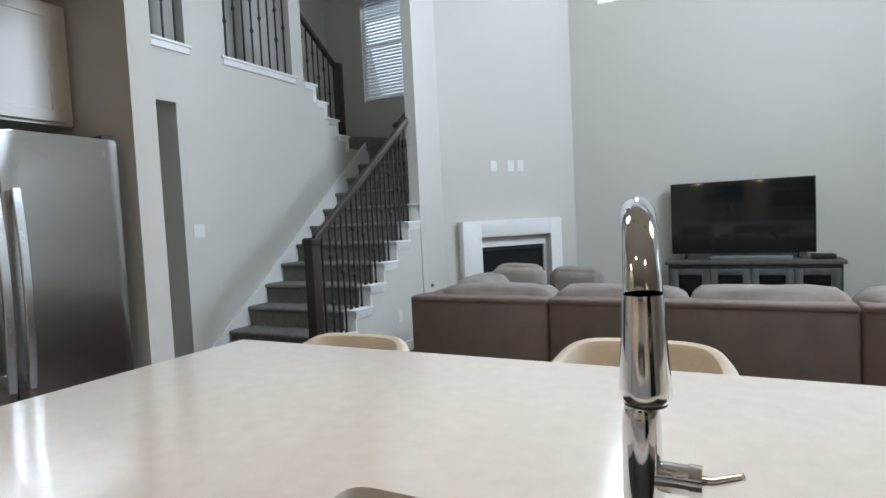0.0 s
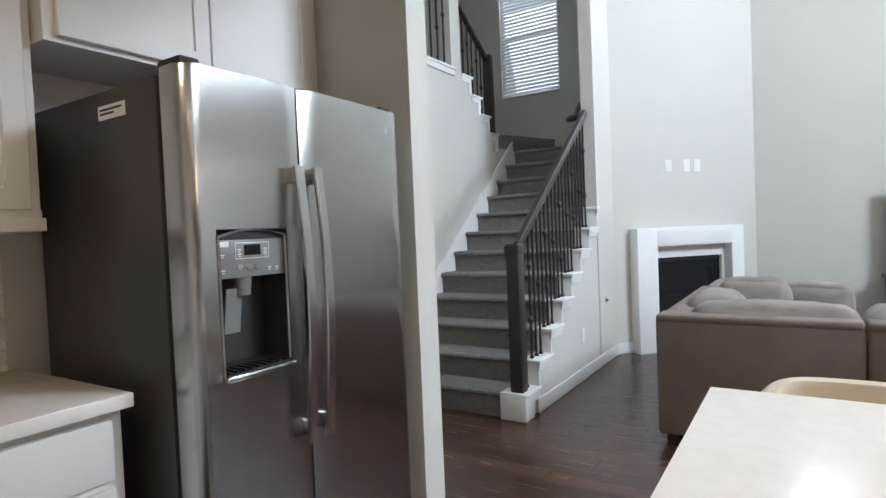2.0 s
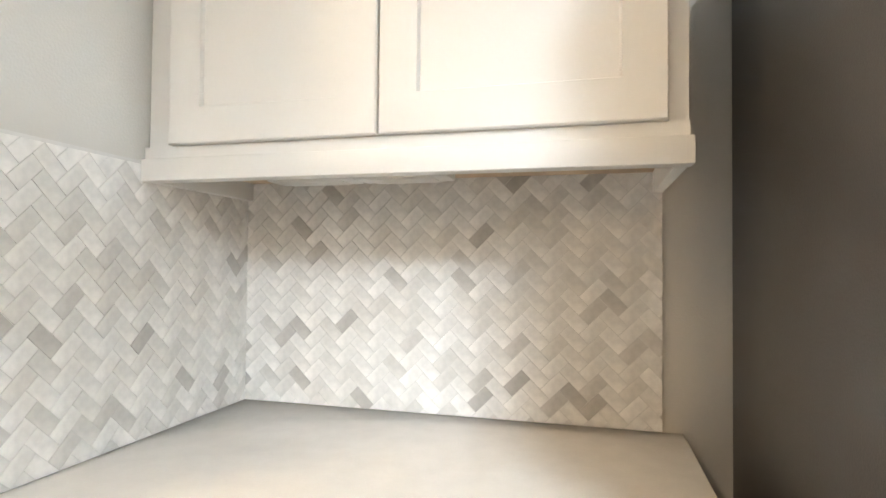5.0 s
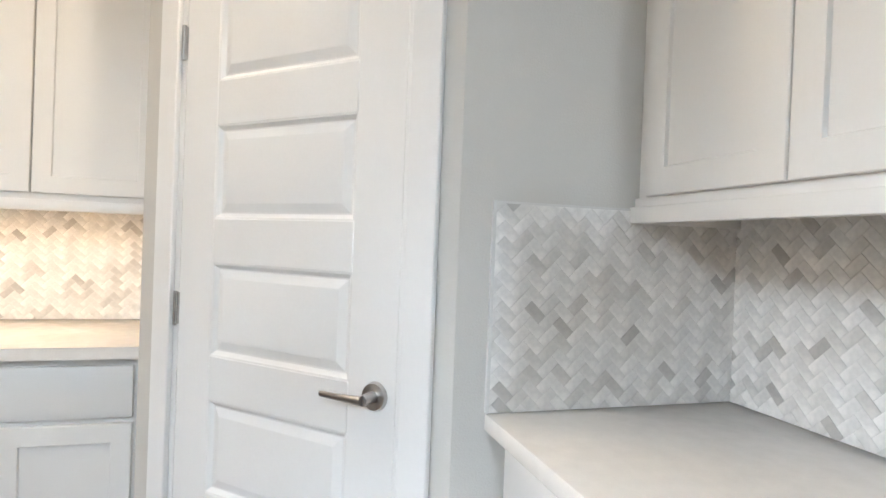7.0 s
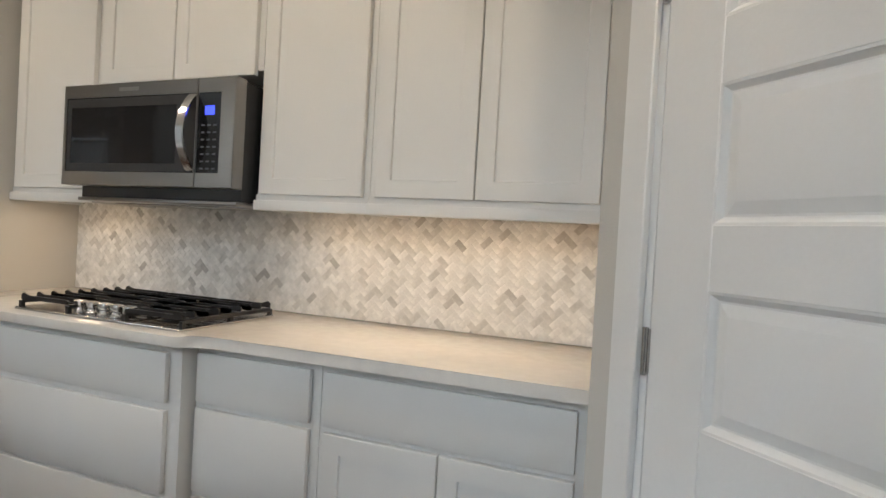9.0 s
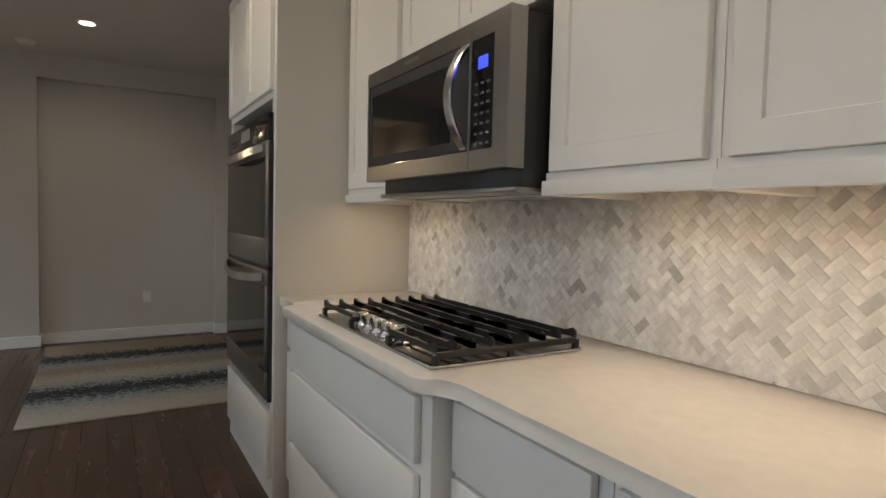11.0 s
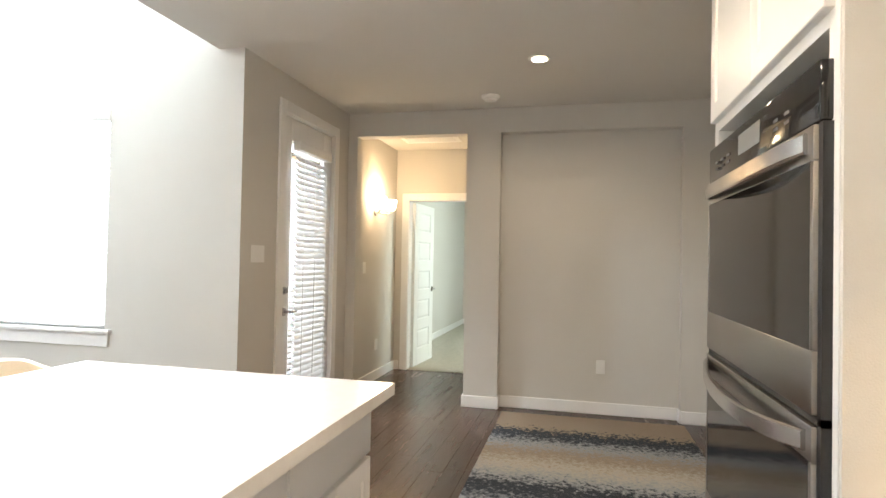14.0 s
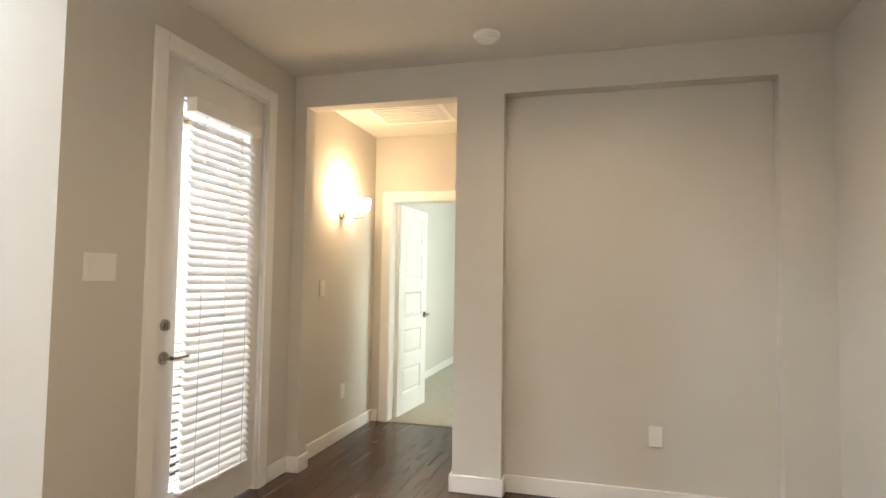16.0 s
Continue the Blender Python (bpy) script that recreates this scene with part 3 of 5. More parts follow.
def wall_cabinet(label, s0, s1, z0, z1, d, m, doors, rail=True, group="wall cabinets"):
    c = thing("wall_cabinet", label, "cabinet", group=group)
    part("body", boxes((s0, s1, 0.004, d - 0.021, z0 + 0.045, z1)), CAB, c, "", m)
    if rail:
        part("light_rail", boxes((s0 - 0.004, s1, d - 0.026, d + 0.004, z0, z0 + 0.036), bev=0.002), CAB, c, "", m)
        part("bottom_rail", boxes((s0, s1, d - 0.0207, d - 0.011, z0 + 0.0362, z0 + 0.0572)), CAB, c, "", m)
        for a in (s0, s1 - 0.018):
            part("end_rail", boxes((a, a + 0.018, 0.004, d - 0.0265, z0, z0 + 0.045), bev=0.002), CAB, c, "", m)
        part("underside", boxes((s0 + 0.018, s1 - 0.018, 0.006, d - 0.034, z0 + 0.036, z0 + 0.044)), CABIN, c, "bare wood underside", m)
    for a, b, za in doors:
        part("door", shaker(a, b, za, z1 - 0.02, d), CAB, c, "", m)
    return c


CD = 0.60
base_cabinet("white base cabinet with three flat drawers", -1.245, -0.772, CD, RM, [("drawer", -1.215, -0.785, 0.69, 0.852), ("drawer", -1.215, -0.785, 0.40, 0.672), ("drawer", -1.215, -0.785, 0.12, 0.382)])
base_cabinet("white base cabinet with one drawer over two doors", PB[0] + 0.001, -1.247, CD, RM,
             [("drawer", -1.995, -1.268, 0.69, 0.852), ("door", -1.995, -1.634, 0.12, 0.672), ("door", -1.629, -1.268, 0.12, 0.672)])
base_cabinet("white bumped-out base cabinet with wide drawers under the cooktop", -0.77, 0.33, 0.665, RM,
             [("drawer", -0.722, 0.30, 0.69, 0.852), ("drawer", -0.722, 0.30, 0.40, 0.665), ("drawer", -0.722, 0.30, 0.12, 0.385)])
base_cabinet("narrow white base cabinet beside the oven tower", 0.332, 0.586, CD, RM, [("drawer", 0.345, 0.575, 0.70, 0.852), ("door", 0.345, 0.575, 0.12, 0.68)])
base_cabinet("white base cabinet with two drawers over two doors", -0.735, 0.118, CD, GM,
             [("drawer", -0.705, -0.315, 0.70, 0.852), ("drawer", -0.305, 0.085, 0.70, 0.852), ("door", -0.705, -0.315, 0.12, 0.68), ("door", -0.305, 0.085, 0.12, 0.68)])

UD = 0.335
wall_cabinet("white shaker wall cabinet with one door", -1.227, -0.762, 1.33, 2.45, UD, RM, [(-1.204, -0.780, 1.388)])
wall_cabinet("white shaker wall cabinet with two doors", PB[0] + 0.001, -1.229, 1.33, 2.45, UD, RM, [(-1.99, -1.610, 1.388), (-1.604, -1.254, 1.388)])
wall_cabinet("white wall cabinet above the microwave", -0.76, 0.066, 1.80, 2.45, UD, RM, [(-0.735, -0.348, 1.825), (-0.342, 0.045, 1.825)], rail=False)
wall_cabinet("narrow white wall cabinet beside the oven tower", 0.068, 0.586, 1.33, 2.45, UD, RM, [(0.09, 0.565, 1.388)])
wall_cabinet("white shaker wall cabinet with two doors", -0.708, 0.118, 1.33, 2.45, 0.30, GM, [(-0.682, -0.291, 1.388), (-0.287, 0.066, 1.388)])
wall_cabinet("deep white cabinet above the refrigerator", -1.745, -0.715, 1.80, 2.45, 0.36, GM, [(-1.70, -1.225, 1.86), (-1.22, -0.745, 1.86)], rail=False)

RO = RM @ Matrix.Translation((0, -0.03, 0))
# oven tower
ot = thing("oven_tower", "tall cabinet housing the double oven, white doors above", "cabinet")
part("body", boxes((0.60, 1.56, 0.004, 0.652, 0.0, 0.40), (0.60, 0.645, 0.004, 0.652, 0.40, 1.77), (1.515, 1.56, 0.004, 0.652, 0.40, 1.77), (0.60, 1.56, 0.004, 0.652, 1.77, 2.45), (0.645, 1.515, 0.004, 0.05, 0.40, 1.77)), CAB, ot, "", RM)
part("side_panel", boxes((0.588, 0.599, 0.004, 0.65, 0.0, CH - 0.01)), WALL, ot, "greige painted side panel", RM)
part("door", shaker(0.62, 1.078, 1.80, 2.43, 0.672), CAB, ot, "", RM)
part("door", shaker(1.082, 1.54, 1.80, 2.43, 0.672), CAB, ot, "", RM)
part("drawer_front", slab(0.62, 1.54, 0.10, 0.40, 0.672), CAB, ot, "", RM)

ov = thing("double_oven", "built-in double wall oven in stainless steel and black glass", "oven")
part("body", boxes((0.648, 1.512, 0.06, 0.67, 0.43, 1.72)), BLACK, ov, "", RO)
part("control_panel", box(bmesh.new(), 0.625, 1.535, 0.665, 0.705, 1.592, 1.707, 0.006, 2), BLACKGL, ov, "black glass control panel", RO)
part("display", boxes((0.98, 1.17, 0.705, 0.7065, 1.625, 1.68)), PANEL, ov, "", RO)
for i, k in enumerate((0.78, 0.85, 1.27, 1.34, 1.41)):
    part("button", boxes((k, k + 0.03, 0.705, 0.7062, 1.625, 1.632), (k, k + 0.03, 0.705, 0.7062, 1.645, 1.652)), KEYPRINT, ov, "", RO)
part("trim", boxes((0.622, 1.538, 0.664, 0.700, 1.027, 1.043), (0.622, 0.64, 0.664, 0.70, 0.445, 1.59), (1.52, 1.538, 0.664, 0.70, 0.445, 1.59)), BLACK, ov, "", RO)
for z0, z1 in ((1.045, 1.588), (0.455, 1.025)):
    dm = part("oven_door", boxes((0.64, 1.52, 0.668, 0.71, z1 - 0.068, z1), (0.64, 1.52, 0.668, 0.71, z0, z0 + 0.12), (0.64, 0.655, 0.668, 0.71, z0 + 0.12, z1 - 0.068), (1.505, 1.52, 0.668, 0.71, z0 + 0.12, z1 - 0.068), bev=0.003), DSTEEL, ov, "stainless steel door", RO)
    part("door_glass", boxes((0.653, 1.507, 0.675, 0.7085, z0 + 0.115, z1 - 0.063)), BLACKGL, dm, "black glass", RO)
    bm = bmesh.new()
    strap(bm, [(0.665 + 0.83 * i / 16, 0.712 + 0.052 * math.sin(math.pi * i / 16) ** 0.7, z1 - 0.032 - 0.022 * math.sin(math.pi * i / 16)) for i in range(17)], (0, 0, 1), 0.040, 0.016)
    part("handle", bm, STEELH, dm, "curved steel handle", RO)

# counters


def counter(label, outline, holes=(), z0=0.878, z1=0.915):
    bm = bmesh.new()
    prism(bm, outline, "z", z0, z1)
    es = [e for e in bm.edges if abs(e.verts[0].co.z - e.verts[1].co.z) < 1e-6]
    bmesh.ops.bevel(bm, geom=es, offset=0.004, segments=2, profile=0.5, affect="EDGES")
    return solid("countertop", bm, QUARTZ, label, "countertop")


f1, f2, yb = -0.935, -0.87, RY + 0.002
pts = [(PB[0] + 0.001, yb), (0.586, yb), (0.586, f1), (0.36, f1), (0.335, f1 + 0.012), (0.325, f2 - 0.015), (0.305, f2), (-0.76, f2)]
for i in range(1, 6):
    a = i / 6 * math.pi / 2
    pts.append((-0.76 - 0.05 * math.sin(a), f2 - 0.05 * (1 - math.cos(a))))
pts += [(-0.835, f1 + 0.012), (-0.87, f1), (PB[0] + 0.001, f1)]
counter("cream quartz countertop under the cooktop with curved bump-out", pts[::-1])
counter("cream quartz countertop beside the refrigerator", [(FX + 0.002, -0.118), (-2.842, -0.118), (-2.842, 0.742), (FX + 0.002, 0.742)])

# under-cabinet lights


def puck(x, y, z, lit, along):
    p = thing("undercabinet_light", "small white bar light under the wall cabinet" + (", switched on" if lit else ""), "light fixture", group="under-cabinet lights")
    a, b = (0.085, 0.03) if along == "x" else (0.03, 0.085)
    part("housing", box(bmesh.new(), x - a, x + a, y - b, y + b, z - 0.018, z, 0.004, 2), PLASTIC, p)
    part("diffuser", boxes((x - a * 0.9, x + a * 0.9, y - b * 0.7, y + b * 0.7, z - 0.0195, z - 0.0185)), LEDW if lit else PLASTIC, p, "glowing diffuser" if lit else "")


for x in (-1.75, -1.38, -0.98, 0.33):
    puck(x, -1.31, 1.366, True, "x")
    lamp("undercabinet_lamp", "AREA", Matrix.Translation((x, -1.31, 1.34)), 0.48, WARM, size=0.16, size_y=0.05)
for y in (0.10, 0.27):
    puck(-3.36, y, 1.366, False, "y")

# range-wall appliances
mw = thing("microwave", "stainless steel over-the-range microwave with black glass door", "microwave")
part("body", boxes((-0.745, 0.064, 0.004, 0.385, 1.352, 1.785), bev=0.004), BLACK, mw, "", RM)
part("base_plate", boxes((-0.742, 0.060, 0.02, 0.405, 1.337, 1.3515), bev=0.004), DSTEEL, mw, "steel underside", RM)
MWD = 0.44


def mitred(x0, x1, z0, z1, a0, a1, b0, b1, y0, y1):
    """A flat plate with a rectangular hole, as one skin."""
    bm = bmesh.new()
    o, h = [(x0, z0), (x1, z0), (x1, z1), (x0, z1)], [(a0, b0), (a1, b0), (a1, b1), (a0, b1)]
    r = [[bm.verts.new((x, y, z)) for x, z in q] for y, q in ((y0, h), (y0, o), (y1 - 0.003, o), (y1, [(x + (0.003 if x == x0 else -0.003), z + (0.003 if z == z0 else -0.003)) for x, z in o]), (y1, h))]
    r.append(r[0])
    for p, q in zip(r, r[1:]):
        for k in range(4):
            bm.faces.new((p[k], p[(k + 1) % 4], q[(k + 1) % 4], q[k]))
    return bm


part("door_frame", mitred(-0.5755, 0.112, 1.396, 1.79, -0.572, 0.095, 1.449, 1.738, 0.386, MWD), DSTEEL, mw, "brushed steel door", RM)
gl = part("door_glass", boxes((-0.572, 0.096, 0.39, MWD - 0.003, 1.448, 1.739)), BLACKGL, mw, "black glass", RM)
part("window_border", mitred(-0.570, 0.092, 1.452, 1.735, -0.48, 0.068, 1.482, 1.700, MWD - 0.0028, MWD - 0.002), DARK, gl, "black printed border", RM)
part("control_frame", mitred(-0.748, -0.5775, 1.396, 1.79, -0.685, -0.581, 1.449, 1.738, 0.386, MWD), DSTEEL, mw, "", RM)
cp = part("control_panel", boxes((-0.687, -0.579, 0.39, MWD - 0.003, 1.447, 1.74)), BLACKGL, mw, "black glass control panel", RM)
part("display", boxes((-0.655, -0.612, MWD - 0.003, MWD - 0.002, 1.658, 1.69)), BLUE, cp, "blue clock display", RM)
bm = bmesh.new()
for i in range(7):
    for j in range(3):
        box(bm, -0.667 + j * 0.027, -0.652 + j * 0.027, MWD - 0.003, MWD - 0.0022, 1.462 + i * 0.026, 1.468 + i * 0.026)
tagged(part("key_marks", bm, KEYPRINT, cp, "", RM), kind="stuff")
bm = bmesh.new()
strap(bm, [(-0.556, MWD - 0.001 + 0.056 * math.sin(math.pi * i / 14) ** 0.8, 1.73 - 0.272 * i / 14) for i in range(15)], (1, 0, 0), 0.036, 0.013)
part("handle", bm, STEELH, mw, "curved steel handle", RM)
for i in range(2):
    part("filter", boxes((-0.70 + i * 0.36, -0.38 + i * 0.36, 0.08, 0.30, 1.333, 1.3365), bev=0.001), STEEL, mw, "grease filter", RM)
part("badge", boxes((-0.29, -0.19, MWD, MWD + 0.0015, 1.758, 1.772)), NICKEL, mw, "small bar-shaped badge", RM)

ck = thing("gas_cooktop", "stainless gas cooktop with black cast-iron grates", "cooktop", (0, 0, 0))
X0, X1, Y0, Y1 = -0.75, 0.045, -1.40, -0.925
part("tray", box(bmesh.new(), X0, X1, Y0, Y1, 0.9155, 0.926, 0.005, 2), STEEL, ck, "stainless steel tray")
for bx, by, r in ((-0.59, -1.27, 0.045), (-0.59, -1.06, 0.036), (-0.35, -1.21, 0.058), (-0.11, -1.27, 0.045), (-0.11, -1.06, 0.036)):
    bm = lathe(bmesh.new(), [(r * 1.25, 0.926), (r * 1.25, 0.932), (r, 0.936), (r, 0.944), (r * 0.8, 0.949), (0.004, 0.951)], bx, by, 20)
    part("burner", bm, BLACK, ck, "black burner cap")
for gi, (a, b) in enumerate(((X0 + 0.012, -0.487), (-0.483, -0.217), (-0.213, X1 - 0.012))):
    y0, y1 = Y0 + 0.015, Y1 - (0.125 if gi == 1 else 0.02)
    zt = 0.968
    bm = bmesh.new()
    n = 7 if gi == 1 else 9
    for k in range(n):
        y = y0 + (y1 - y0) * k / (n - 1)
        fin = [(a, zt - 0.015), (b, zt - 0.015), (b, zt - 0.004 + (0.006 if gi == 2 else 0)), (b - 0.012, zt + (0.009 if gi == 2 else 0)), (b - 0.04, zt), (a + 0.04, zt), (a + 0.012, zt + (0.009 if gi == 0 else 0)), (a, zt - 0.004 + (0.006 if gi == 0 else 0))]
        if 0 < k < n - 1 and k % 2 == 0:      # the fingers stop short of the burner
            for u0, u1 in ((a, a + (b - a) * 0.36), (b - (b - a) * 0.36, b)):
                prism(bm, [(u0, zt - 0.018), (u1, zt - 0.012), (u1, zt), (u0, zt)], "y", y - 0.0036, y + 0.0036)
                continue
        prism(bm, fin, "y", y - 0.0036, y + 0.0036)
    for x in (a, b):
        box(bm, x - 0.006, x + 0.006, y0, y1, zt - 0.030, zt - 0.014, 0.003, 1)
    for x in (a, b):
        for y in (y0, (y0 + y1) / 2, y1):
            box(bm, x - 0.007, x + 0.007, y - 0.007, y + 0.007, 0.926, zt - 0.020)
    part("grate", bm, BLACK, ck, "black cast-iron grate")
for i in range(5):
    x, y = -0.47 + i * 0.06, Y1 - 0.052
    bm = lathe(bmesh.new(), [(0.023, 0.926), (0.023, 0.930), (0.019, 0.933), (0.016, 0.938), (0.016, 0.944)], x, y, 20)
    kb = part("knob", bm, STEELH, ck, "bright steel knob")
    part("grip", box(bmesh.new(), x - 0.019, x + 0.019, y - 0.015, y + 0.015, 0.944, 0.970, 0.004, 2), STEELH, kb)

# refrigerator
fr = thing("refrigerator", "stainless steel side-by-side refrigerator with grey sides", "refrigerator", (0, -0.027, 0))
FL0, FGA, FGB, FR0 = 0.835, 1.1915, 1.1985, 1.708      # door edges along the wall
part("body", box(bmesh.new(), -3.45, -2.79, FL0 + 0.004, FR0 - 0.003, 0.03, 1.708, 0.006, 2), FRSIDE, fr, "dark grey painted sides")


def fridge_door(y0, y1, z0=0.09, z1=1.722):
    """A bowed door with softly rounded outer edges."""
    bm = bmesh.new()
    o = []
    ys = [y0 + (y1 - y0) * i / 14 for i in range(15)]
    for e, w in ((FL0, 1), (FR0, -1)):
        ys += [e + w * k for k in (0.002, 0.006, 0.012, 0.02, 0.03) if y0 < e + w * k < y1]
    for y in sorted(ys):
        c = (y - 1.272) / 0.437
        rim = max(0, 1 - min(abs(y - FL0), abs(y - FR0)) / 0.032)
        gap = 0.004 if min(abs(y - FGA), abs(y - FGB)) < 0.002 else 0
        o.append((-2.664 - 0.012 * c * c - 0.042 * (1 - math.sqrt(max(0, 1 - rim * rim))) - gap, y))
    o += [(-2.765, max(ys)), (-2.765, min(ys))]
    prism(bm, o, "z", z0, z1)
    es = [e for e in bm.edges if abs(e.verts[0].co.z - e.verts[1].co.z) < 1e-6 and e.verts[0].co.z > 1.7]
    bmesh.ops.bevel(bm, geom=es, offset=0.006, segments=2, profile=0.5, affect="EDGES")
    return bm


DY0, DY1 = 0.907, 1.133          # the dispenser's opening
ld = part("freezer_door", fridge_door(FL0, FGA, 1.312, 1.722), STEEL, fr, "brushed steel door")
for row in ((FL0, FGA, 0.09, 0.926), (FL0, DY0, 0.926, 1.312), (DY1, FGA, 0.926, 1.312)):
    part("door_skin", fridge_door(*row), STEEL, ld, "brushed steel door face")
rd = part("fridge_door", fridge_door(FGB, FR0), STEEL, fr, "brushed steel door")
part("gasket", boxes((-2.776, -2.764, 0.853, 1.70, 0.09, 1.69)), DARK, fr)
part("kick_grille", boxes((-2.79, -2.72, 0.855, 1.69, 0.01, 0.085)), DARK, fr)
for y in (0.88, 1.665):
    part("hinge_cover", box(bmesh.new(), -2.80, -2.70, y - 0.03, y + 0.03, 1.708, 1.746, 0.01, 2), DARK, fr, "dark plastic hinge cover")
for y, dr_ in ((1.158, ld), (1.232, rd)):
    hb = part("handle", strap(bmesh.new(), [(-2.632 + 0.026 * math.sin(math.pi * i / 18), y, 0.69 + 0.797 * i / 18) for i in range(19)], (0, 1, 0), 0.034, 0.014), STEELH, dr_, "broad bowed steel handle")
    for z in (0.735, 1.462):
        part("mount", box(bmesh.new(), -2.672, -2.634, y - 0.012, y + 0.012, z - 0.022, z + 0.022, 0.004, 2), STEELH, hb)
# ice and water dispenser
xs = -2.672
arch = [(DY0, 0.928), (DY1, 0.928), (DY1, 1.296)] + [(DY1 - (DY1 - DY0) * i / 12, 1.296 + 0.018 * math.sin(math.pi * i / 12)) for i in range(1, 12)] + [(DY0, 1.296)]
dp = part("dispenser", boxes((-2.764, xs - 0.004, DY0 + 0.001, DY1 - 0.001, 1.184, 1.284), bev=0.002), PANEL, fr, "grey dispenser with control panel")
part("hood", prism(bmesh.new(), [(DY0 + 0.002, 1.2845), (DY1 - 0.002, 1.2845)] + [(y - (y - 1.02) * 0.02, z - 0.002) for y, z in arch[2:]], "x", -2.764, xs - 0.008), DARK, dp, "dark arched hood")
bm = bmesh.new()
o, h = [(DY0 + 0.001, 0.929), (DY1 - 0.001, 0.929), (DY1 - 0.001, 1.1835), (DY0 + 0.001, 1.1835)], [(DY0 + 0.02, 0.949), (DY1 - 0.02, 0.949), (DY1 - 0.02, 1.1835), (DY0 + 0.02, 1.1835)]
fa, ba = [bm.verts.new((xs - 0.004, *p)) for p in o], [bm.verts.new((-2.762, *p)) for p in h]
bm.faces.new(ba)
for i in range(4):
    bm.faces.new((fa[i], fa[(i + 1) % 4], ba[(i + 1) % 4], ba[i]))
part("recess", bm, DARK, dp, "dark recess")
bm = bmesh.new()
inn = [(1.02 + (y - 1.02) * 0.93, 1.125 + (z - 1.125) * 0.965) for y, z in arch]
loops = [[bm.verts.new((x, *p)) for p in q] for x, q in ((xs - 0.006, arch), (xs + 0.003, arch), (xs + 0.006, [((a[0] + b[0]) / 2, (a[1] + b[1]) / 2) for a, b in zip(arch, inn)]), (xs + 0.002, inn), (xs - 0.006, inn))]
for p, q in zip(loops, loops[1:]):
    for i in range(len(arch)):
        bm.faces.new((p[i], p[(i + 1) % len(arch)], q[(i + 1) % len(arch)], q[i]))
part("bezel", bm, STEEL, dp, "steel bezel")
part("paddle", prism(bmesh.new(), [(xs - 0.028, 1.155), (xs - 0.022, 1.155), (xs - 0.040, 1.035), (xs - 0.048, 1.035)], "y", 0.945, 0.995), PANEL, dp, "dark grey paddle", )
part("chute", cyl(bmesh.new(), (xs - 0.030, 1.0, 1.184), (xs - 0.030, 1.0, 1.135), 0.026, 0.021, 18), PANEL, dp, "grey ice chute")
tr = part("drip_tray", boxes((-2.758, xs + 0.014, DY0 + 0.006, DY1 - 0.004, 0.928, 0.938), bev=0.003), DARK, dp, "black drip tray")
part("lip", box(bmesh.new(), xs + 0.004, xs + 0.024, DY0 - 0.002, DY1 + 0.002, 0.919, 0.9365, 0.006, 2), STEELH, tr, "bright steel lip")
for i in range(9):
    part("rib", boxes((-2.75, xs + 0.004, 0.922 + i * 0.0235, 0.929 + i * 0.0235, 0.9381, 0.944)), BLACK, tr)
part("display", boxes((xs - 0.004, xs - 0.003, 0.992, 1.046, 1.242, 1.270)), BLACKGL, dp, "dark display")
part("display_outline", boxes((xs - 0.004, xs - 0.0034, 0.965, 1.075, 1.2745, 1.276), (xs - 0.004, xs - 0.0034, 0.965, 1.075, 1.233, 1.2345), (xs - 0.004, xs - 0.0034, 0.965, 0.9662, 1.2345, 1.2745), (xs - 0.004, xs - 0.0034, 1.0738, 1.075, 1.2345, 1.2745)), PLASTIC, dp, "thin printed outline")
part("sticker", boxes((xs - 0.004, xs - 0.0032, 0.916, 0.945, 1.266, 1.28)), PLASTIC, dp, "small white sticker")
for y, z in ((0.925, 1.245), (0.925, 1.205), (1.10, 1.205), (1.075, 1.205), (0.977, 1.258), (0.977, 1.246), (1.062, 1.258), (1.062, 1.246)):
    part("printed_mark", boxes((xs - 0.004, xs - 0.0034, y - 0.006, y + 0.006, z - 0.0015, z + 0.0015), (xs - 0.004, xs - 0.0034, y - 0.004, y + 0.004, z - 0.007, z - 0.005)), PLASTIC, dp)
for k, z in ((0.975, 1.212), (1.005, 1.212), (1.035, 1.210)):
    part("button", cyl(bmesh.new(), (xs - 0.004, k, z), (xs, k, z), 0.011, 0.009, 16), STEELH, dp, "round silver button")
part("badge", cyl(bmesh.new(), (-2.680, 1.614, 1.652), (-2.6715, 1.614, 1.652), 0.016, seg=20), STEELH, fr, "round metal badge")
part("label_sticker", boxes((-3.065, -2.93, 0.8372, 0.839, 1.628, 1.666)), PLASTIC, fr, "white printed sticker")
for z, b in ((1.651, -2.945), (1.640, -2.985)):
    part("print", boxes((-3.055, b, 0.8366, 0.8371, z, z + 0.006)), DARK, fr)

# ---------------------------------------------------------------- island
IX0, IX1, IY0, IY1 = -1.60, 1.232, 0.116, 1.335
SKX0, SKX1, SKY0, SKY1 = -0.62, 0.195, 0.22, 0.605
isl = thing("kitchen_island", "white kitchen island with cabinet doors", "island")
part("body", boxes((IX0 + 0.04, IX1 - 0.04, 0.20, 0.98, 0.10, 0.66), (IX0 + 0.04, SKX0 - 0.03, 0.20, 0.98, 0.66, 0.876), (SKX1 + 0.03, IX1 - 0.04, 0.20, 0.98, 0.66, 0.876),
                    (SKX0 - 0.03, SKX1 + 0.03, 0.66, 0.98, 0.66, 0.876), (SKX0 - 0.03, SKX1 + 0.03, 0.19, 0.205, 0.66, 0.876)), CAB, isl)
part("toe_kick", boxes((IX0 + 0.06, IX1 - 0.06, 0.26, 0.96, 0, 0.10)), CAB, isl)
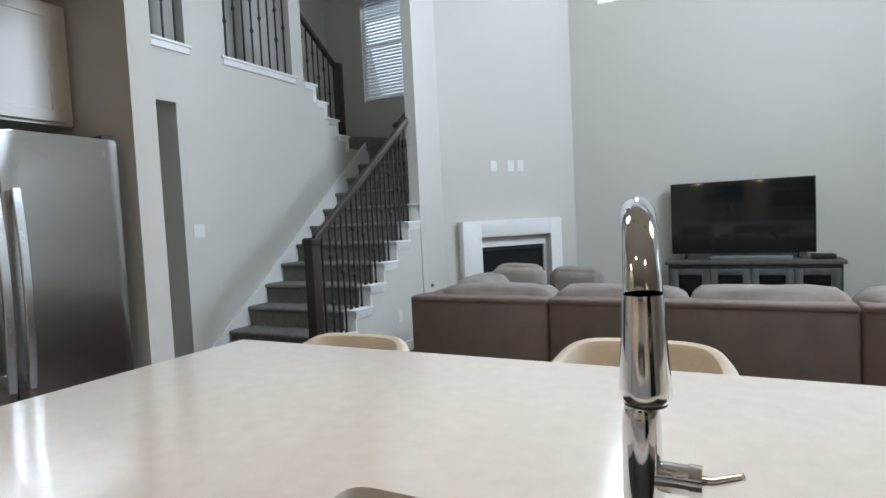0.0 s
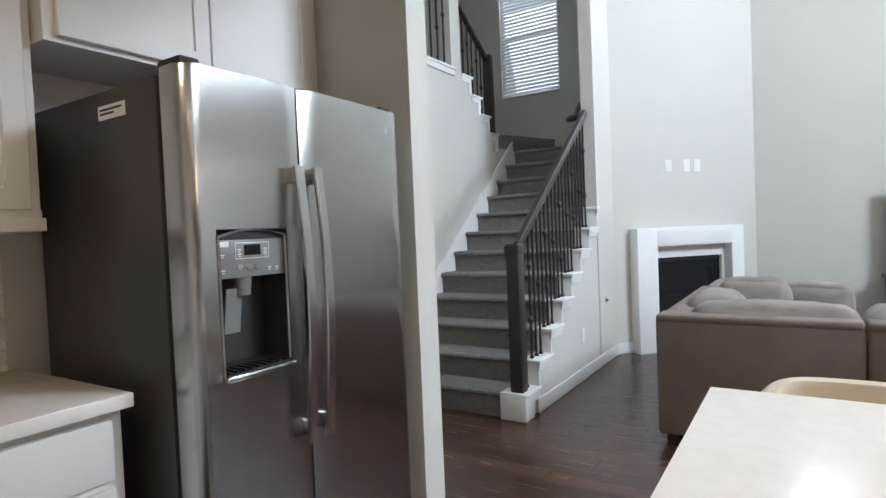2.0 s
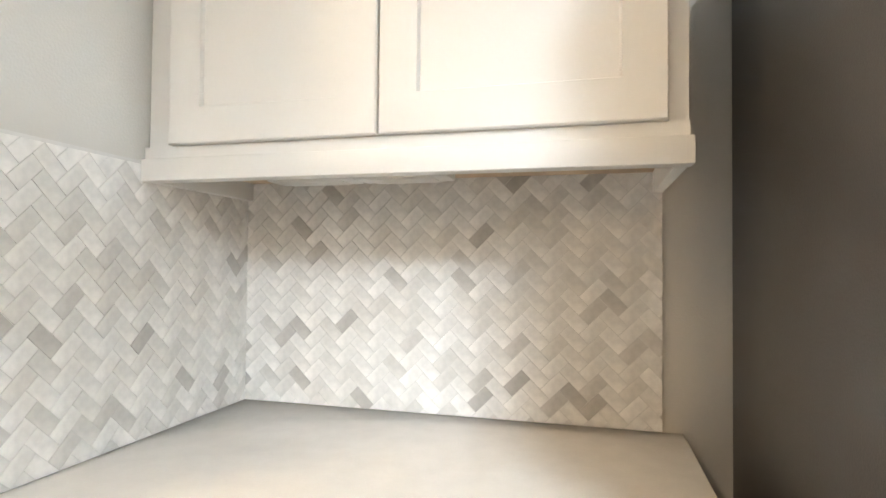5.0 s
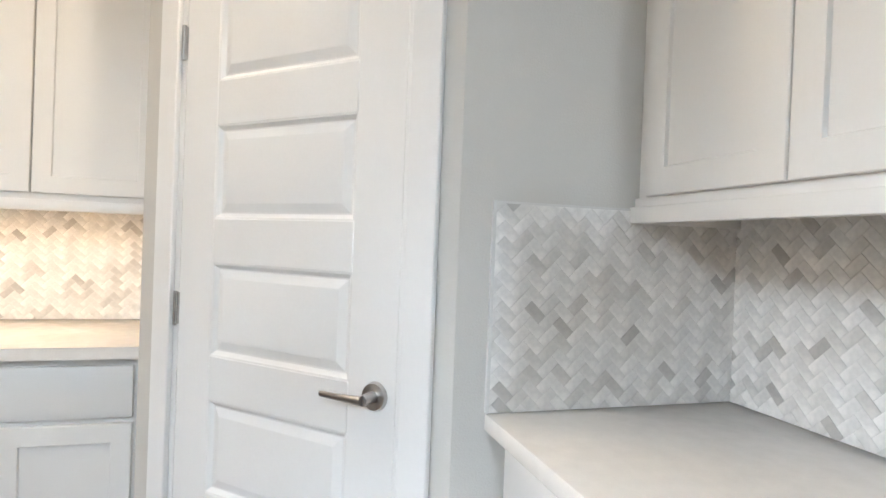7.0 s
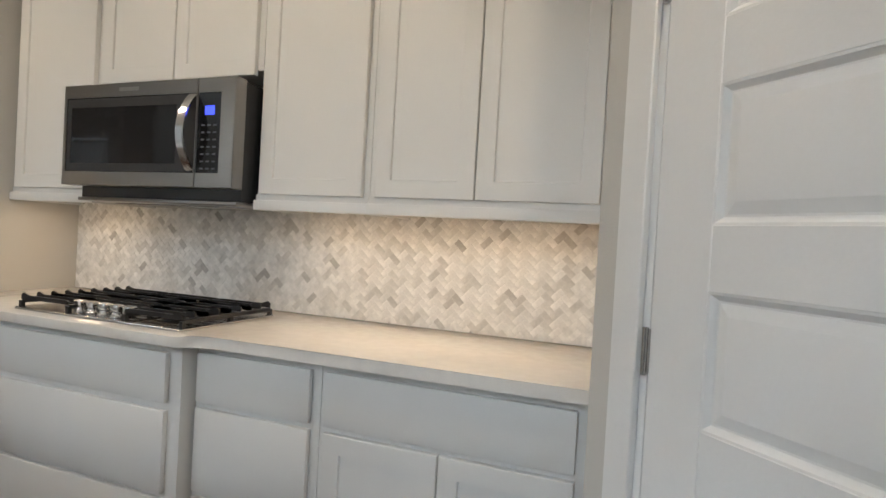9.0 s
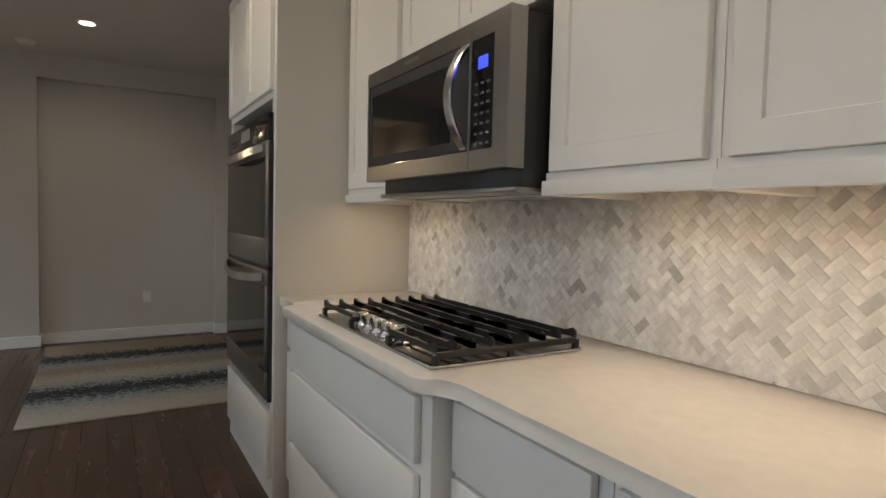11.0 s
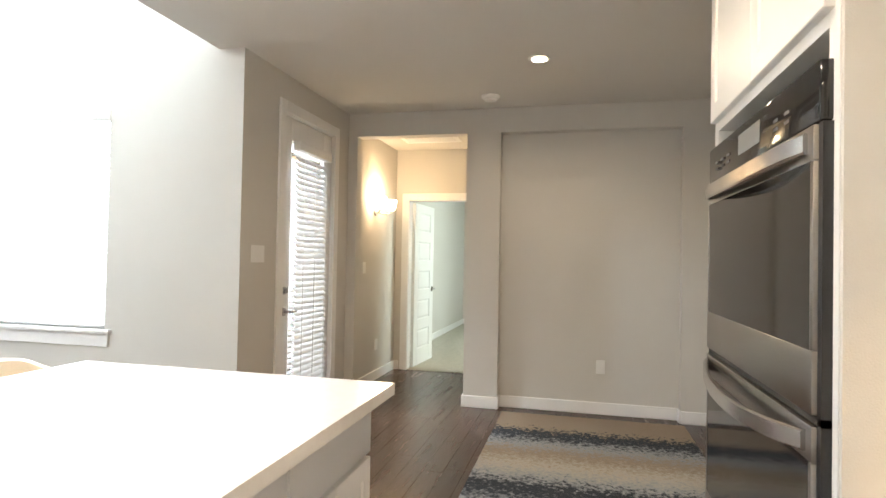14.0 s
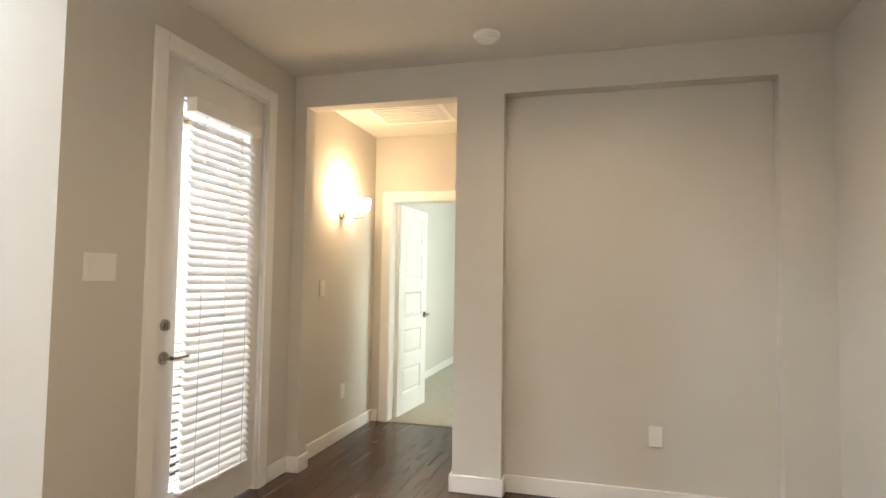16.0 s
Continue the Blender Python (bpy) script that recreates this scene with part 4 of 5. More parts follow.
IM = frame_of((0, 0.20, 0), (-1, 0), (0, -1))
for a, b, k in ((-1.19, -0.66, "door"), (-0.65, -0.10, "door2"), (0.20, 0.64, "dw"), (0.66, 1.10, "door"), (1.11, 1.58, "door")):
    part("drawer_front", slab(a, b, 0.70, 0.865, 0.021), CAB, isl, "", IM)
    mid = (a + b) / 2
    part("door", shaker(a, mid - 0.002, 0.12, 0.685, 0.021), CAB, isl, "", IM)
    part("door", shaker(mid + 0.002, b, 0.12, 0.685, 0.021), CAB, isl, "", IM)
part("drawer_front", slab(-0.09, 0.19, 0.70, 0.865, 0.021), CAB, isl, "", IM)
part("door", shaker(-0.09, 0.19, 0.12, 0.685, 0.021), CAB, isl, "", IM)
# worktop with the sink cut out
bm = bmesh.new()
zs = (0.878, 0.915)
outer = [(IX0, IY0), (IX1, IY0), (IX1, IY1), (IX0, IY1)]
r = 0.03
hole = []
for cx, cy, a0 in ((SKX1 - r, SKY0 + r, -90), (SKX1 - r, SKY1 - r, 0), (SKX0 + r, SKY1 - r, 90), (SKX0 + r, SKY0 + r, 180)):
    for k in range(5):
        a = radians(a0 + 90 * k / 4)
        hole.append((cx + r * math.cos(a), cy + r * math.sin(a)))
lay = {}
for z in zs:
    o = [bm.verts.new((*p, z)) for p in outer]
    h = [bm.verts.new((*p, z)) for p in hole]
    lay[z] = (o, h)
    groups = [h[0:5], h[5:10], h[10:15], h[15:20]]       # near right, far right, far left, near left
    co = [o[1], o[2], o[3], o[0]]
    for q in range(4):
        g = groups[q]
        for k in range(4):
            bm.faces.new((co[q], g[k], g[k + 1]))
        nx = groups[(q + 1) % 4]
        bm.faces.new((co[q], g[4], nx[0], co[(q + 1) % 4]))
for ring in (0, 1):
    a, b = lay[zs[0]][ring], lay[zs[1]][ring]
    for i in range(len(a)):
        j = (i + 1) % len(a)
        bm.faces.new((a[i], a[j], b[j], b[i]))
solid("island_worktop", bm, QUARTZ, "polished cream quartz island top with sink cut-out", "countertop")
sk = thing("sink", "undermount stainless steel kitchen sink in the island", "sink")
SINK = surf("sink_steel", (0.30, 0.285, 0.27), 0.36, 1.0, scale=5, var=0.08, bump=0.05, fine=60, stretch=(30, 1, 1))
bm = bmesh.new()
rings = []
for g, z in ((0.022, 0.8775), (0.022, 0.665), (-0.022, 0.665)):
    rings.append([bm.verts.new((x, y, z)) for x, y in ((SKX0 - g, SKY0 - g), (SKX1 + g, SKY0 - g), (SKX1 + g, SKY1 + g), (SKX0 - g, SKY1 + g))])
inner = []
for g, z in ((0.003, 0.8775), (0.002, 0.70), (-0.004, 0.686), (-0.02, 0.680)):
    inner.append([bm.verts.new((x, y, z)) for x, y in ((SKX0 - g, SKY0 - g), (SKX1 + g, SKY0 - g), (SKX1 + g, SKY1 + g), (SKX0 - g, SKY1 + g))])
loops = rings[::-1] + inner
for p, q in zip(loops, loops[1:]):
    for k in range(4):
        bm.faces.new((p[k], p[(k + 1) % 4], q[(k + 1) % 4], q[k]))
bm.faces.new(loops[0])
bm.faces.new(loops[-1])
part("basin", bm, SINK, sk, "brushed steel basin")
part("drain", lathe(bmesh.new(), [(0.05, 0.68), (0.05, 0.684), (0.035, 0.683), (0.004, 0.681)], -0.21, 0.42, 24), CHROME, sk, "chrome drain")

fa = thing("kitchen_faucet", "polished chrome pull-down faucet with side lever", "faucet")
fx, fy = -0.230, 0.665
part("base", lathe(bmesh.new(), [(0.030, 0.915), (0.030, 0.922), (0.024, 0.928), (0.0225, 1.04), (0.020, 1.05)], fx, fy, 28), CHROME, fa)
bm = bmesh.new()
hx, hy = fx + 0.034, fy - 0.205          # where the spray head hangs
arc = [math.pi * i / 14 for i in range(1, 13)]
tube(bm, [(fx, fy, 1.04), (fx, fy, 1.15), (fx, fy, 1.20)] + [(fx + (hx - fx) * (1 - math.cos(a)) / 2, fy + (hy - fy) * (1 - math.cos(a)) / 2, 1.20 + 0.085 * math.sin(a)) for a in arc] + [(hx, hy + 0.003, 1.216)], [0.017, 0.017, 0.0165] + [0.016] * 12 + [0.0165], 18)
part("neck", bm, CHROME, fa)
hd = part("spray_head", lathe(bmesh.new(), [(0.0165, 1.2165), (0.0172, 1.212), (0.0185, 1.18), (0.0215, 1.138), (0.0218, 1.130), (0.019, 1.126)], hx, hy, 28), CHROME, fa, "flared spray head")
part("nozzle", cyl(bmesh.new(), (hx, hy, 1.1262), (hx, hy, 1.123), 0.0175, seg=24), DARK, hd, "dark rubber nozzle face")
bm = cyl(bmesh.new(), (fx, fy, 0.968), (fx + 0.052, fy, 0.968), 0.0185, 0.0175, 20)
cyl(bm, (fx + 0.052, fy, 0.968), (fx + 0.066, fy, 0.968), 0.0195, 0.0185, 20)
tube(bm, [(fx + 0.059, fy, 0.968), (fx + 0.080, fy - 0.008, 0.974), (fx + 0.108, fy - 0.015, 0.988)], [0.008, 0.006, 0.0045], 10)
part("lever", bm, CHROME, fa, "chrome side lever")
tp = thing("filter_tap", "small chrome drinking-water tap", "faucet")
tx, ty = 0.15, 0.678
part("base", lathe(bmesh.new(), [(0.026, 0.915), (0.026, 0.919), (0.014, 0.924), (0.0125, 0.955), (0.009, 0.96)], tx, ty, 20), CHROME, tp)
bm = tube(bmesh.new(), [(tx, ty, 0.955), (tx, ty, 1.03), (tx - 0.006, ty - 0.006, 1.085)] + [(tx - 0.03 + 0.022 * math.cos(a), ty - 0.03 + 0.022 * math.cos(a), 1.09 + 0.026 * math.sin(a)) for a in [math.pi * i / 8 for i in range(0, 8)]] + [(tx - 0.054, ty - 0.054, 1.085)], 0.0052, 10)
part("spout", bm, CHROME, tp)
part("tip", cyl(bmesh.new(), (tx - 0.054, ty - 0.054, 1.088), (tx - 0.055, ty - 0.055, 1.07), 0.0075, seg=14), BLACK, tp, "black tip")
part("lever", tube(bmesh.new(), [(tx, ty, 0.95), (tx + 0.012, ty - 0.012, 0.962), (tx + 0.016, ty - 0.018, 0.985)], [0.007, 0.006, 0.004], 10), CHROME, tp)
bt = thing("sink_button", "round chrome disposal button on the worktop", "button")
part("disc", lathe(bmesh.new(), [(0.024, 0.915), (0.024, 0.919), (0.020, 0.923), (0.010, 0.9235), (0.003, 0.9225)], 0.03, 0.672, 24), CHROME, bt)


def bar_stool(top=0.925):
    s = thing("bar_stool", "cream upholstered bar stool with a low curved back", "stool", group="stools along the island")
    part("seat", box(bmesh.new(), -0.185, 0.185, -0.20, 0.20, 0.60, 0.68, 0.03, 3), STOOL, s)
    bm = bmesh.new()
    n = 20
    rows = []
    for i in range(n + 1):
        a = math.pi * (i / n)
        x, y = 0.215 * math.copysign(abs(math.cos(a)) ** 0.65, math.cos(a)), 0.03 + 0.20 * abs(math.sin(a)) ** 0.65
        h = top - 0.05 * abs(math.cos(a)) ** 6
        k = Vector((math.cos(a), math.sin(a)))
        prof = [(-0.018, 0.64), (0.020, 0.64), (0.028, h - 0.02), (0.016, h - 0.004), (0.004, h), (-0.012, h - 0.006), (-0.02, h - 0.02)]
        rows.append([bm.verts.new((x + k.x * d, y + k.y * d, z)) for d, z in prof])
    for p, q in zip(rows, rows[1:]):
        for i in range(7):
            bm.faces.new((p[i], p[(i + 1) % 7], q[(i + 1) % 7], q[i]))
    bm.faces.new(rows[0])
    bm.faces.new(rows[-1])
    part("backrest", bm, STOOL, s, "curved padded backrest")
    for x, y in ((-0.17, -0.16), (0.17, -0.16), (-0.17, 0.16), (0.17, 0.16)):
        part("leg", tube(bmesh.new(), [(x, y, 0.61), (x * 1.15, y * 1.15, 0.0)], [0.018, 0.013], 10), DKWOOD, s)
    for y in (-0.175, 0.175):
        part("footrest", cyl(bmesh.new(), (-0.182, y, 0.25), (0.182, y, 0.25), 0.009, seg=10), DKWOOD, s)
    return s


bar_stool(0.893).location = (-1.30, 1.375, 0)
st0 = bar_stool()
st0.location = (-0.355, 1.375, 0)
copy_thing(st0, pose(1.0, 1.375, 0))


def pendant(x, y, z):
    p = thing("pendant_lamp", "glass pendant lamp with a flared neck, lit", "lamp", (0, 0, 0), group="pendants over the island")
    part("shade", lathe(bmesh.new(), [(0.004, z), (0.06, z + 0.005), (0.085, z + 0.035), (0.088, z + 0.06), (0.075, z + 0.09), (0.06, z + 0.11)], x, y, 28), PENDG, p, "glowing glass shade")
    part("neck", lathe(bmesh.new(), [(0.0605, z + 0.109), (0.04, z + 0.14), (0.024, z + 0.19), (0.016, z + 0.25), (0.013, z + 0.27)], x, y, 28), BRASS, p, "antique brass neck")
    part("cord", cyl(bmesh.new(), (x, y, z + 0.26), (x, y, CH - 0.02), 0.004, seg=8), BLACK, p)
    part("canopy", lathe(bmesh.new(), [(0.06, CH - 0.025), (0.06, CH - 0.003), (0.05, CH - 0.001)], x, y, 24), BRASS, p)
    lamp("pendant_bulb", "POINT", Matrix.Translation((x, y, z - 0.05)), 5, WARM, radius=0.06)


pendant(0.35, 0.97, 1.83)
pendant(-0.76, 0.97, 1.83)


def downlight(x, y, z=CH, e=26):
    d = thing("recessed_light", "round recessed ceiling light, lit", "ceiling light", group="recessed lights")
    bm = bmesh.new()
    lathe(bm, [(0.075, z - 0.001), (0.073, z - 0.006), (0.055, z - 0.006)], x, y, 28)
    part("trim_ring", bm, PLASTIC, d)
    part("diffuser", cyl(bmesh.new(), (x, y, z - 0.0085), (x, y, z - 0.0065), 0.052, seg=28), LEDW, d, "glowing diffuser")
    lamp("downlight", "SPOT", Matrix.Translation((x, y, z - 0.02)), e, (1, 0.80, 0.56), radius=0.05, spot=radians(166))


downlight(3.31, -0.185, CH, 17)
for x in (-2.3, -0.9, 0.6):
    downlight(x, -0.45, CH, 21)
sd = thing("smoke_detector", "white round smoke detector on the ceiling", "smoke detector")
part("base", lathe(bmesh.new(), [(0.075, CH - 0.001), (0.075, CH - 0.018), (0.068, CH - 0.024)], 4.12, 0.27, 28), PLASTIC, sd)
part("cap", lathe(bmesh.new(), [(0.055, CH - 0.024), (0.052, CH - 0.042), (0.03, CH - 0.048), (0.004, CH - 0.049)], 4.12, 0.27, 28), PLASTIC, sd)


def plate(name, label, cx, z, w, h, m, kind, holes):
    p = thing(name, label, kind)
    part("plate", box(bmesh.new(), cx - w / 2, cx + w / 2, 0, 0.006, z - h / 2, z + h / 2, 0.002, 1), PLASTIC, p, "", m)
    for dx, dz, a, b in holes:
        part("rocker" if kind == "switch" else "socket", box(bmesh.new(), cx + dx - a / 2, cx + dx + a / 2, 0.006, 0.0085, z + dz - b / 2, z + dz + b / 2, 0.001, 1), PLASTIC, p, "", m)
    return p


OUT = [(0, 0.02, 0.033, 0.028), (0, -0.02, 0.033, 0.028)]
ONE = [(0, 0, 0.033, 0.066)]
plate("light_switch", "white three-gang switch plate", -2.965, 1.335, 0.165, 0.118, NM, "switch", [(-0.046, 0, 0.033, 0.066), (0, 0, 0.033, 0.066), (0.046, 0, 0.033, 0.066)])
NI = frame_of((EX + 0.10, 0, 0), (0, 1), (-1, 0))
plate("wall_outlet", "white wall outlet in the niche", -0.66, 0.41, 0.075, 0.118, NI, "outlet", OUT)
HL = frame_of((0, 1.68, 0), (-1, 0), (0, -1))
plate("light_switch", "white single switch plate in the hall", -4.95, 1.22, 0.075, 0.118, HL, "switch", ONE)
plate("wall_outlet", "white wall outlet low in the hall", -5.35, 0.38, 0.075, 0.118, HL, "outlet", OUT)

sc = thing("wall_sconce", "two-light wall sconce with white glass shades, lit", "wall lamp")
part("back_plate", cyl(bmesh.new(), (5.25, 1.68, 1.83), (5.25, 1.662, 1.83), 0.055, seg=24), NICKEL, sc)
part("arm", tube(bmesh.new(), [(5.08, 1.565, 1.842), (5.08, 1.565, 1.815), (5.12, 1.60, 1.80), (5.25, 1.645, 1.81), (5.38, 1.60, 1.80), (5.42, 1.565, 1.815), (5.42, 1.565, 1.842)], 0.009, 10), NICKEL, sc)
for x in (5.08, 5.42):
    part("shade", lathe(bmesh.new(), [(0.022, 1.842), (0.048, 1.862), (0.062, 1.90), (0.068, 1.955), (0.064, 1.962), (0.004, 1.958)], x, 1.565, 24), SCON, sc, "glowing white glass shade")
lamp("sconce_bulb", "POINT", Matrix.Translation((5.25, 1.55, 2.03)), 5.5, WARM, radius=0.05)
vt = thing("ceiling_vent", "white slatted return-air vent in the hall ceiling", "vent")
part("frame", boxes((4.85, 5.55, 0.80, 0.84, 2.612, 2.619), (4.85, 5.55, 1.38, 1.42, 2.612, 2.619), (4.85, 4.89, 0.84, 1.38, 2.612, 2.619), (5.51, 5.55, 0.84, 1.38, 2.612, 2.619)), TRIM, vt)
# near-black sheet that puts the shade between the slats into colour
part("backing", boxes((4.89, 5.51, 0.84, 1.38, 2.6176, 2.6195)), DARK, vt, "dark sheet behind the slats in place of shade")
for i in range(12):
    part("slat", boxes((4.90 + i * 0.052, 4.93 + i * 0.052, 0.84, 1.38, 2.608, 2.617)), TRIM, vt)

# striped shaggy rug in the nook
RUG = surf("rug_stripes", (0.55, 0.50, 0.43), 0.95, scale=60, var=0.25, bump=0.8, fine=500)
tn = RUG.node_tree
tcn = tn.nodes.new("ShaderNodeTexCoord")
sepn = tn.nodes.new("ShaderNodeSeparateXYZ")
tn.links.new(tcn.outputs["Object"], sepn.inputs[0])
nz = tn.nodes.new("ShaderNodeTexNoise")
nz.inputs["Scale"].default_value, nz.inputs["Detail"].default_value = 42, 8
tn.links.new(tcn.outputs["Object"], nz.inputs[0])
ma = tn.nodes.new("ShaderNodeMath")
ma.operation, ma.inputs[1].default_value = "MULTIPLY_ADD", 0.62
tn.links.new(nz.outputs[0], ma.inputs[0])
tn.links.new(sepn.outputs[0], ma.inputs[2])
mrn = tn.nodes.new("ShaderNodeMapRange")
mrn.inputs["From Min"].default_value, mrn.inputs["From Max"].default_value = 2.42, 4.69
tn.links.new(ma.outputs[0], mrn.inputs[0])
rr = tn.nodes.new("ShaderNodeValToRGB")
els = rr.color_ramp.elements
cream, tan, blk, gry = (0.50, 0.45, 0.37, 1), (0.32, 0.245, 0.17, 1), (0.025, 0.03, 0.038, 1), (0.33, 0.34, 0.34, 1)
els[0].position, els[0].color = 0.0, cream
els[1].position, els[1].color = 1.0, tan
for p, c in ((0.08, cream), (0.18, gry), (0.26, blk), (0.32, blk), (0.37, gry), (0.46, cream), (0.57, tan), (0.66, gry), (0.735, blk), (0.795, blk), (0.83, tan), (0.92, tan)):
    x = els.new(p)
    x.color = c
tn.links.new(mrn.outputs[0], rr.inputs[0])
tn.links.new(rr.outputs[0], tn.nodes["Principled BSDF"].inputs["Base Color"])
bm = bmesh.new()
bmesh.ops.create_grid(bm, x_segments=110, y_segments=70, size=0.5, matrix=Matrix.Translation((3.265, -0.575, 0.0)) @ Matrix.Diagonal((2.31, 1.48, 1, 1)))
for v in bm.verts:
    v.co.z = 0.010 + 0.006 * noise.noise(v.co * 40)
    if v.is_boundary:
        v.co.x += 0.006 * noise.noise(v.co * 60)
ext = bmesh.ops.extrude_edge_only(bm, edges=[e for e in bm.edges if e.is_boundary])
for g in ext["geom"]:
    if isinstance(g, bmesh.types.BMVert):
        g.co.z = 0.001
solid("area_rug", bm, RUG, "shaggy area rug striped cream, tan and black", "rug")

# ---------------------------------------------------------------- stairs
RISE, RUN, Y1ST = 0.182, 0.2385, 3.40
N = 12
sx = thing("staircase", "carpeted staircase with white stringer and dark railing", "stairs", (0, 0, 0))


def nose(i):
    return Y1ST + RUN * (i - 1)


for i in range(1, N):
    y, z = nose(i), RISE * i
    bm = bmesh.new()
    pr = [(y + 0.02, z - RISE), (y + 0.02, z - 0.045), (y + 0.002, z - 0.04), (y - 0.010, z - 0.024), (y - 0.006, z - 0.008), (y + 0.012, z), (y + RUN + 0.03, z), (y + RUN + 0.03, z - RISE)]
    prism(bm, pr, "x", SX0 + 0.02, -3.125)
    part("carpeted_step", bm, CARPET, sx)
yl = nose(N)
bm = bmesh.new()
prism(bm, [(yl + 0.02, 0.0), (yl + 0.02, 2.14), (yl, 2.16), (yl + 0.012, 2.184), (SY, 2.184), (SY, 0.0)], "x", SX0, -3.122)
part("landing", bm, CARPET, sx)
# winding steps that turn towards the upper flight
for k, (za, ya) in enumerate(((2.36, 5.95), (2.54, 5.60), (2.70, 5.20))):
    bm = bmesh.new()
    if k == 0:
        prism(bm, [(-5.25, 5.64), (SX0 - 0.125, 5.64), (SX0 + 0.28, SY - 0.002), (-5.25, SY - 0.002)], "z", 2.185, za)
    else:
        box(bm, -5.25, SX0 - 0.125, 4.905, ya, 2.185 + 0.17 * k, za, 0.012, 2)
    part("carpeted_step", bm, CARPET, sx)
# left skirt board
bm = bmesh.new()
prism(bm, [(3.26, 0), (3.26, 0.10), (nose(N) - 0.02, 2.30), (nose(N) + 0.05, 2.30), (nose(N) + 0.05, 2.0), (3.62, 0)], "x", SX0 + 0.001, SX0 + 0.018)
part("skirt_board", bm, TRIM, sx, "white skirt board")
# outer stringer: stepped white ends and a greige wall below them
bm = bmesh.new()
o = [(nose(1) + 0.012, 0.0)]
for i in range(1, 9):
    o += [(nose(i) + 0.012, RISE * i - 0.022), (nose(i + 1) + 0.012 if i < 8 else 5.10, RISE * i - 0.022)]
o += [(5.10, 0)]
prism(bm, o, "x", -3.115, SX1 - 0.012)
part("stringer_wall", bm, WALL, sx, "greige drywall under the steps")
for i in range(1, 9):
    y, z = nose(i), RISE * i
    ye = nose(i + 1) if i < 8 else 5.10
    part("tread_end", box(bmesh.new(), -3.125, SX1 + 0.022, y - 0.022, ye + 0.014, z - 0.022, z, 0.005, 2), TRIM, sx, "white tread cap")
    bm = boxes((-3.12, SX1 + 0.002, y, y + 0.018, z - RISE, z - 0.022), (SX1 - 0.012, SX1 + 0.002, y, ye + 0.012, z - 0.085, z - 0.022), (SX1 - 0.012, SX1 + 0.010, y + 0.002, ye, z - 0.055, z - 0.024), bev=0.001)
    part("riser_end", bm, TRIM, sx, "white riser end")
part("base_block", box(bmesh.new(), -3.175, -2.985, 3.375, 3.52, 0.0, 0.186, 0.006, 2), TRIM, sx, "white newel block")


def baluster(parent, x, y, z0, z1, knots):
    bm = bmesh.new()
    box(bm, x - 0.0065, x + 0.0065, y - 0.0065, y + 0.0065, z0, z1)
    box(bm, x - 0.013, x + 0.013, y - 0.013, y + 0.013, z0, z0 + 0.02, 0.003, 1)
    for k in knots:
        zk = z0 + (z1 - z0) * k
        lathe(bm, [(0.008, zk - 0.028), (0.017, zk - 0.012), (0.02, zk), (0.017, zk + 0.012), (0.008, zk + 0.028)], x, y, 10)
    part("baluster", bm, IRON, parent, "black iron baluster")


rl = thing("stair_railing", "dark wood handrail on black iron balusters with newel post", "railing")
rx = -3.06
part("newel_post", box(box(bmesh.new(), rx - 0.045, rx + 0.045, 3.40, 3.49, 0.186, 1.185, 0.006, 2), rx - 0.052, rx + 0.052, 3.393, 3.497, 1.12, 1.175, 0.006, 2), DKWOOD, rl, "square dark newel post")


def railz(y):
    return 1.14 + (y - 3.45) * (2.275 - 1.14) / (4.98 - 3.45)


def rail(parent, pts, w=0.030, h=0.035):
    bm = bmesh.new()
    rows = []
    for p in pts:
        x, y, z = p
        rows.append([bm.verts.new((x + a * w, y, z + b * h)) for a, b in ((-1, -0.6), (-0.75, -1), (0.75, -1), (1, -0.6), (1, 0.3), (0.6, 0.9), (0, 1), (-0.6, 0.9), (-1, 0.3))])
    for p, q in zip(rows, rows[1:]):
        for i in range(9):
            bm.faces.new((p[i], p[(i + 1) % 9], q[(i + 1) % 9], q[i]))
    bm.faces.new(rows[0])
    bm.faces.new(rows[-1])
    return part("handrail", bm, DKWOOD, parent, "dark wood handrail")


rail(rl, [(rx, 3.48, railz(3.48)), (rx, 5.0, railz(5.0))])
part("rail_return", tube(bmesh.new(), [(rx, 4.97, railz(4.97)), (rx - 0.02, 5.005, 2.275), (rx - 0.12, 5.005, 2.262), (rx - 0.15, 5.03, 2.262), (rx - 0.12, 5.10, 2.31), (rx - 0.12, 5.30, 2.45)], 0.03, 10), DKWOOD, rl, "dark wood rail return")
for i in range(1, 9):
    for k in range(3 if i > 1 else 1):
        y = nose(i) + (0.035 + 0.08 * k if i > 1 else 0.17)
        if y < 5.0:
            baluster(rl, rx, y, RISE * i, railz(y) - 0.03, (0.5,) if (i * 3 + k) % 4 == 0 else ((0.3, 0.72) if (i * 3 + k) % 4 == 2 else ()))

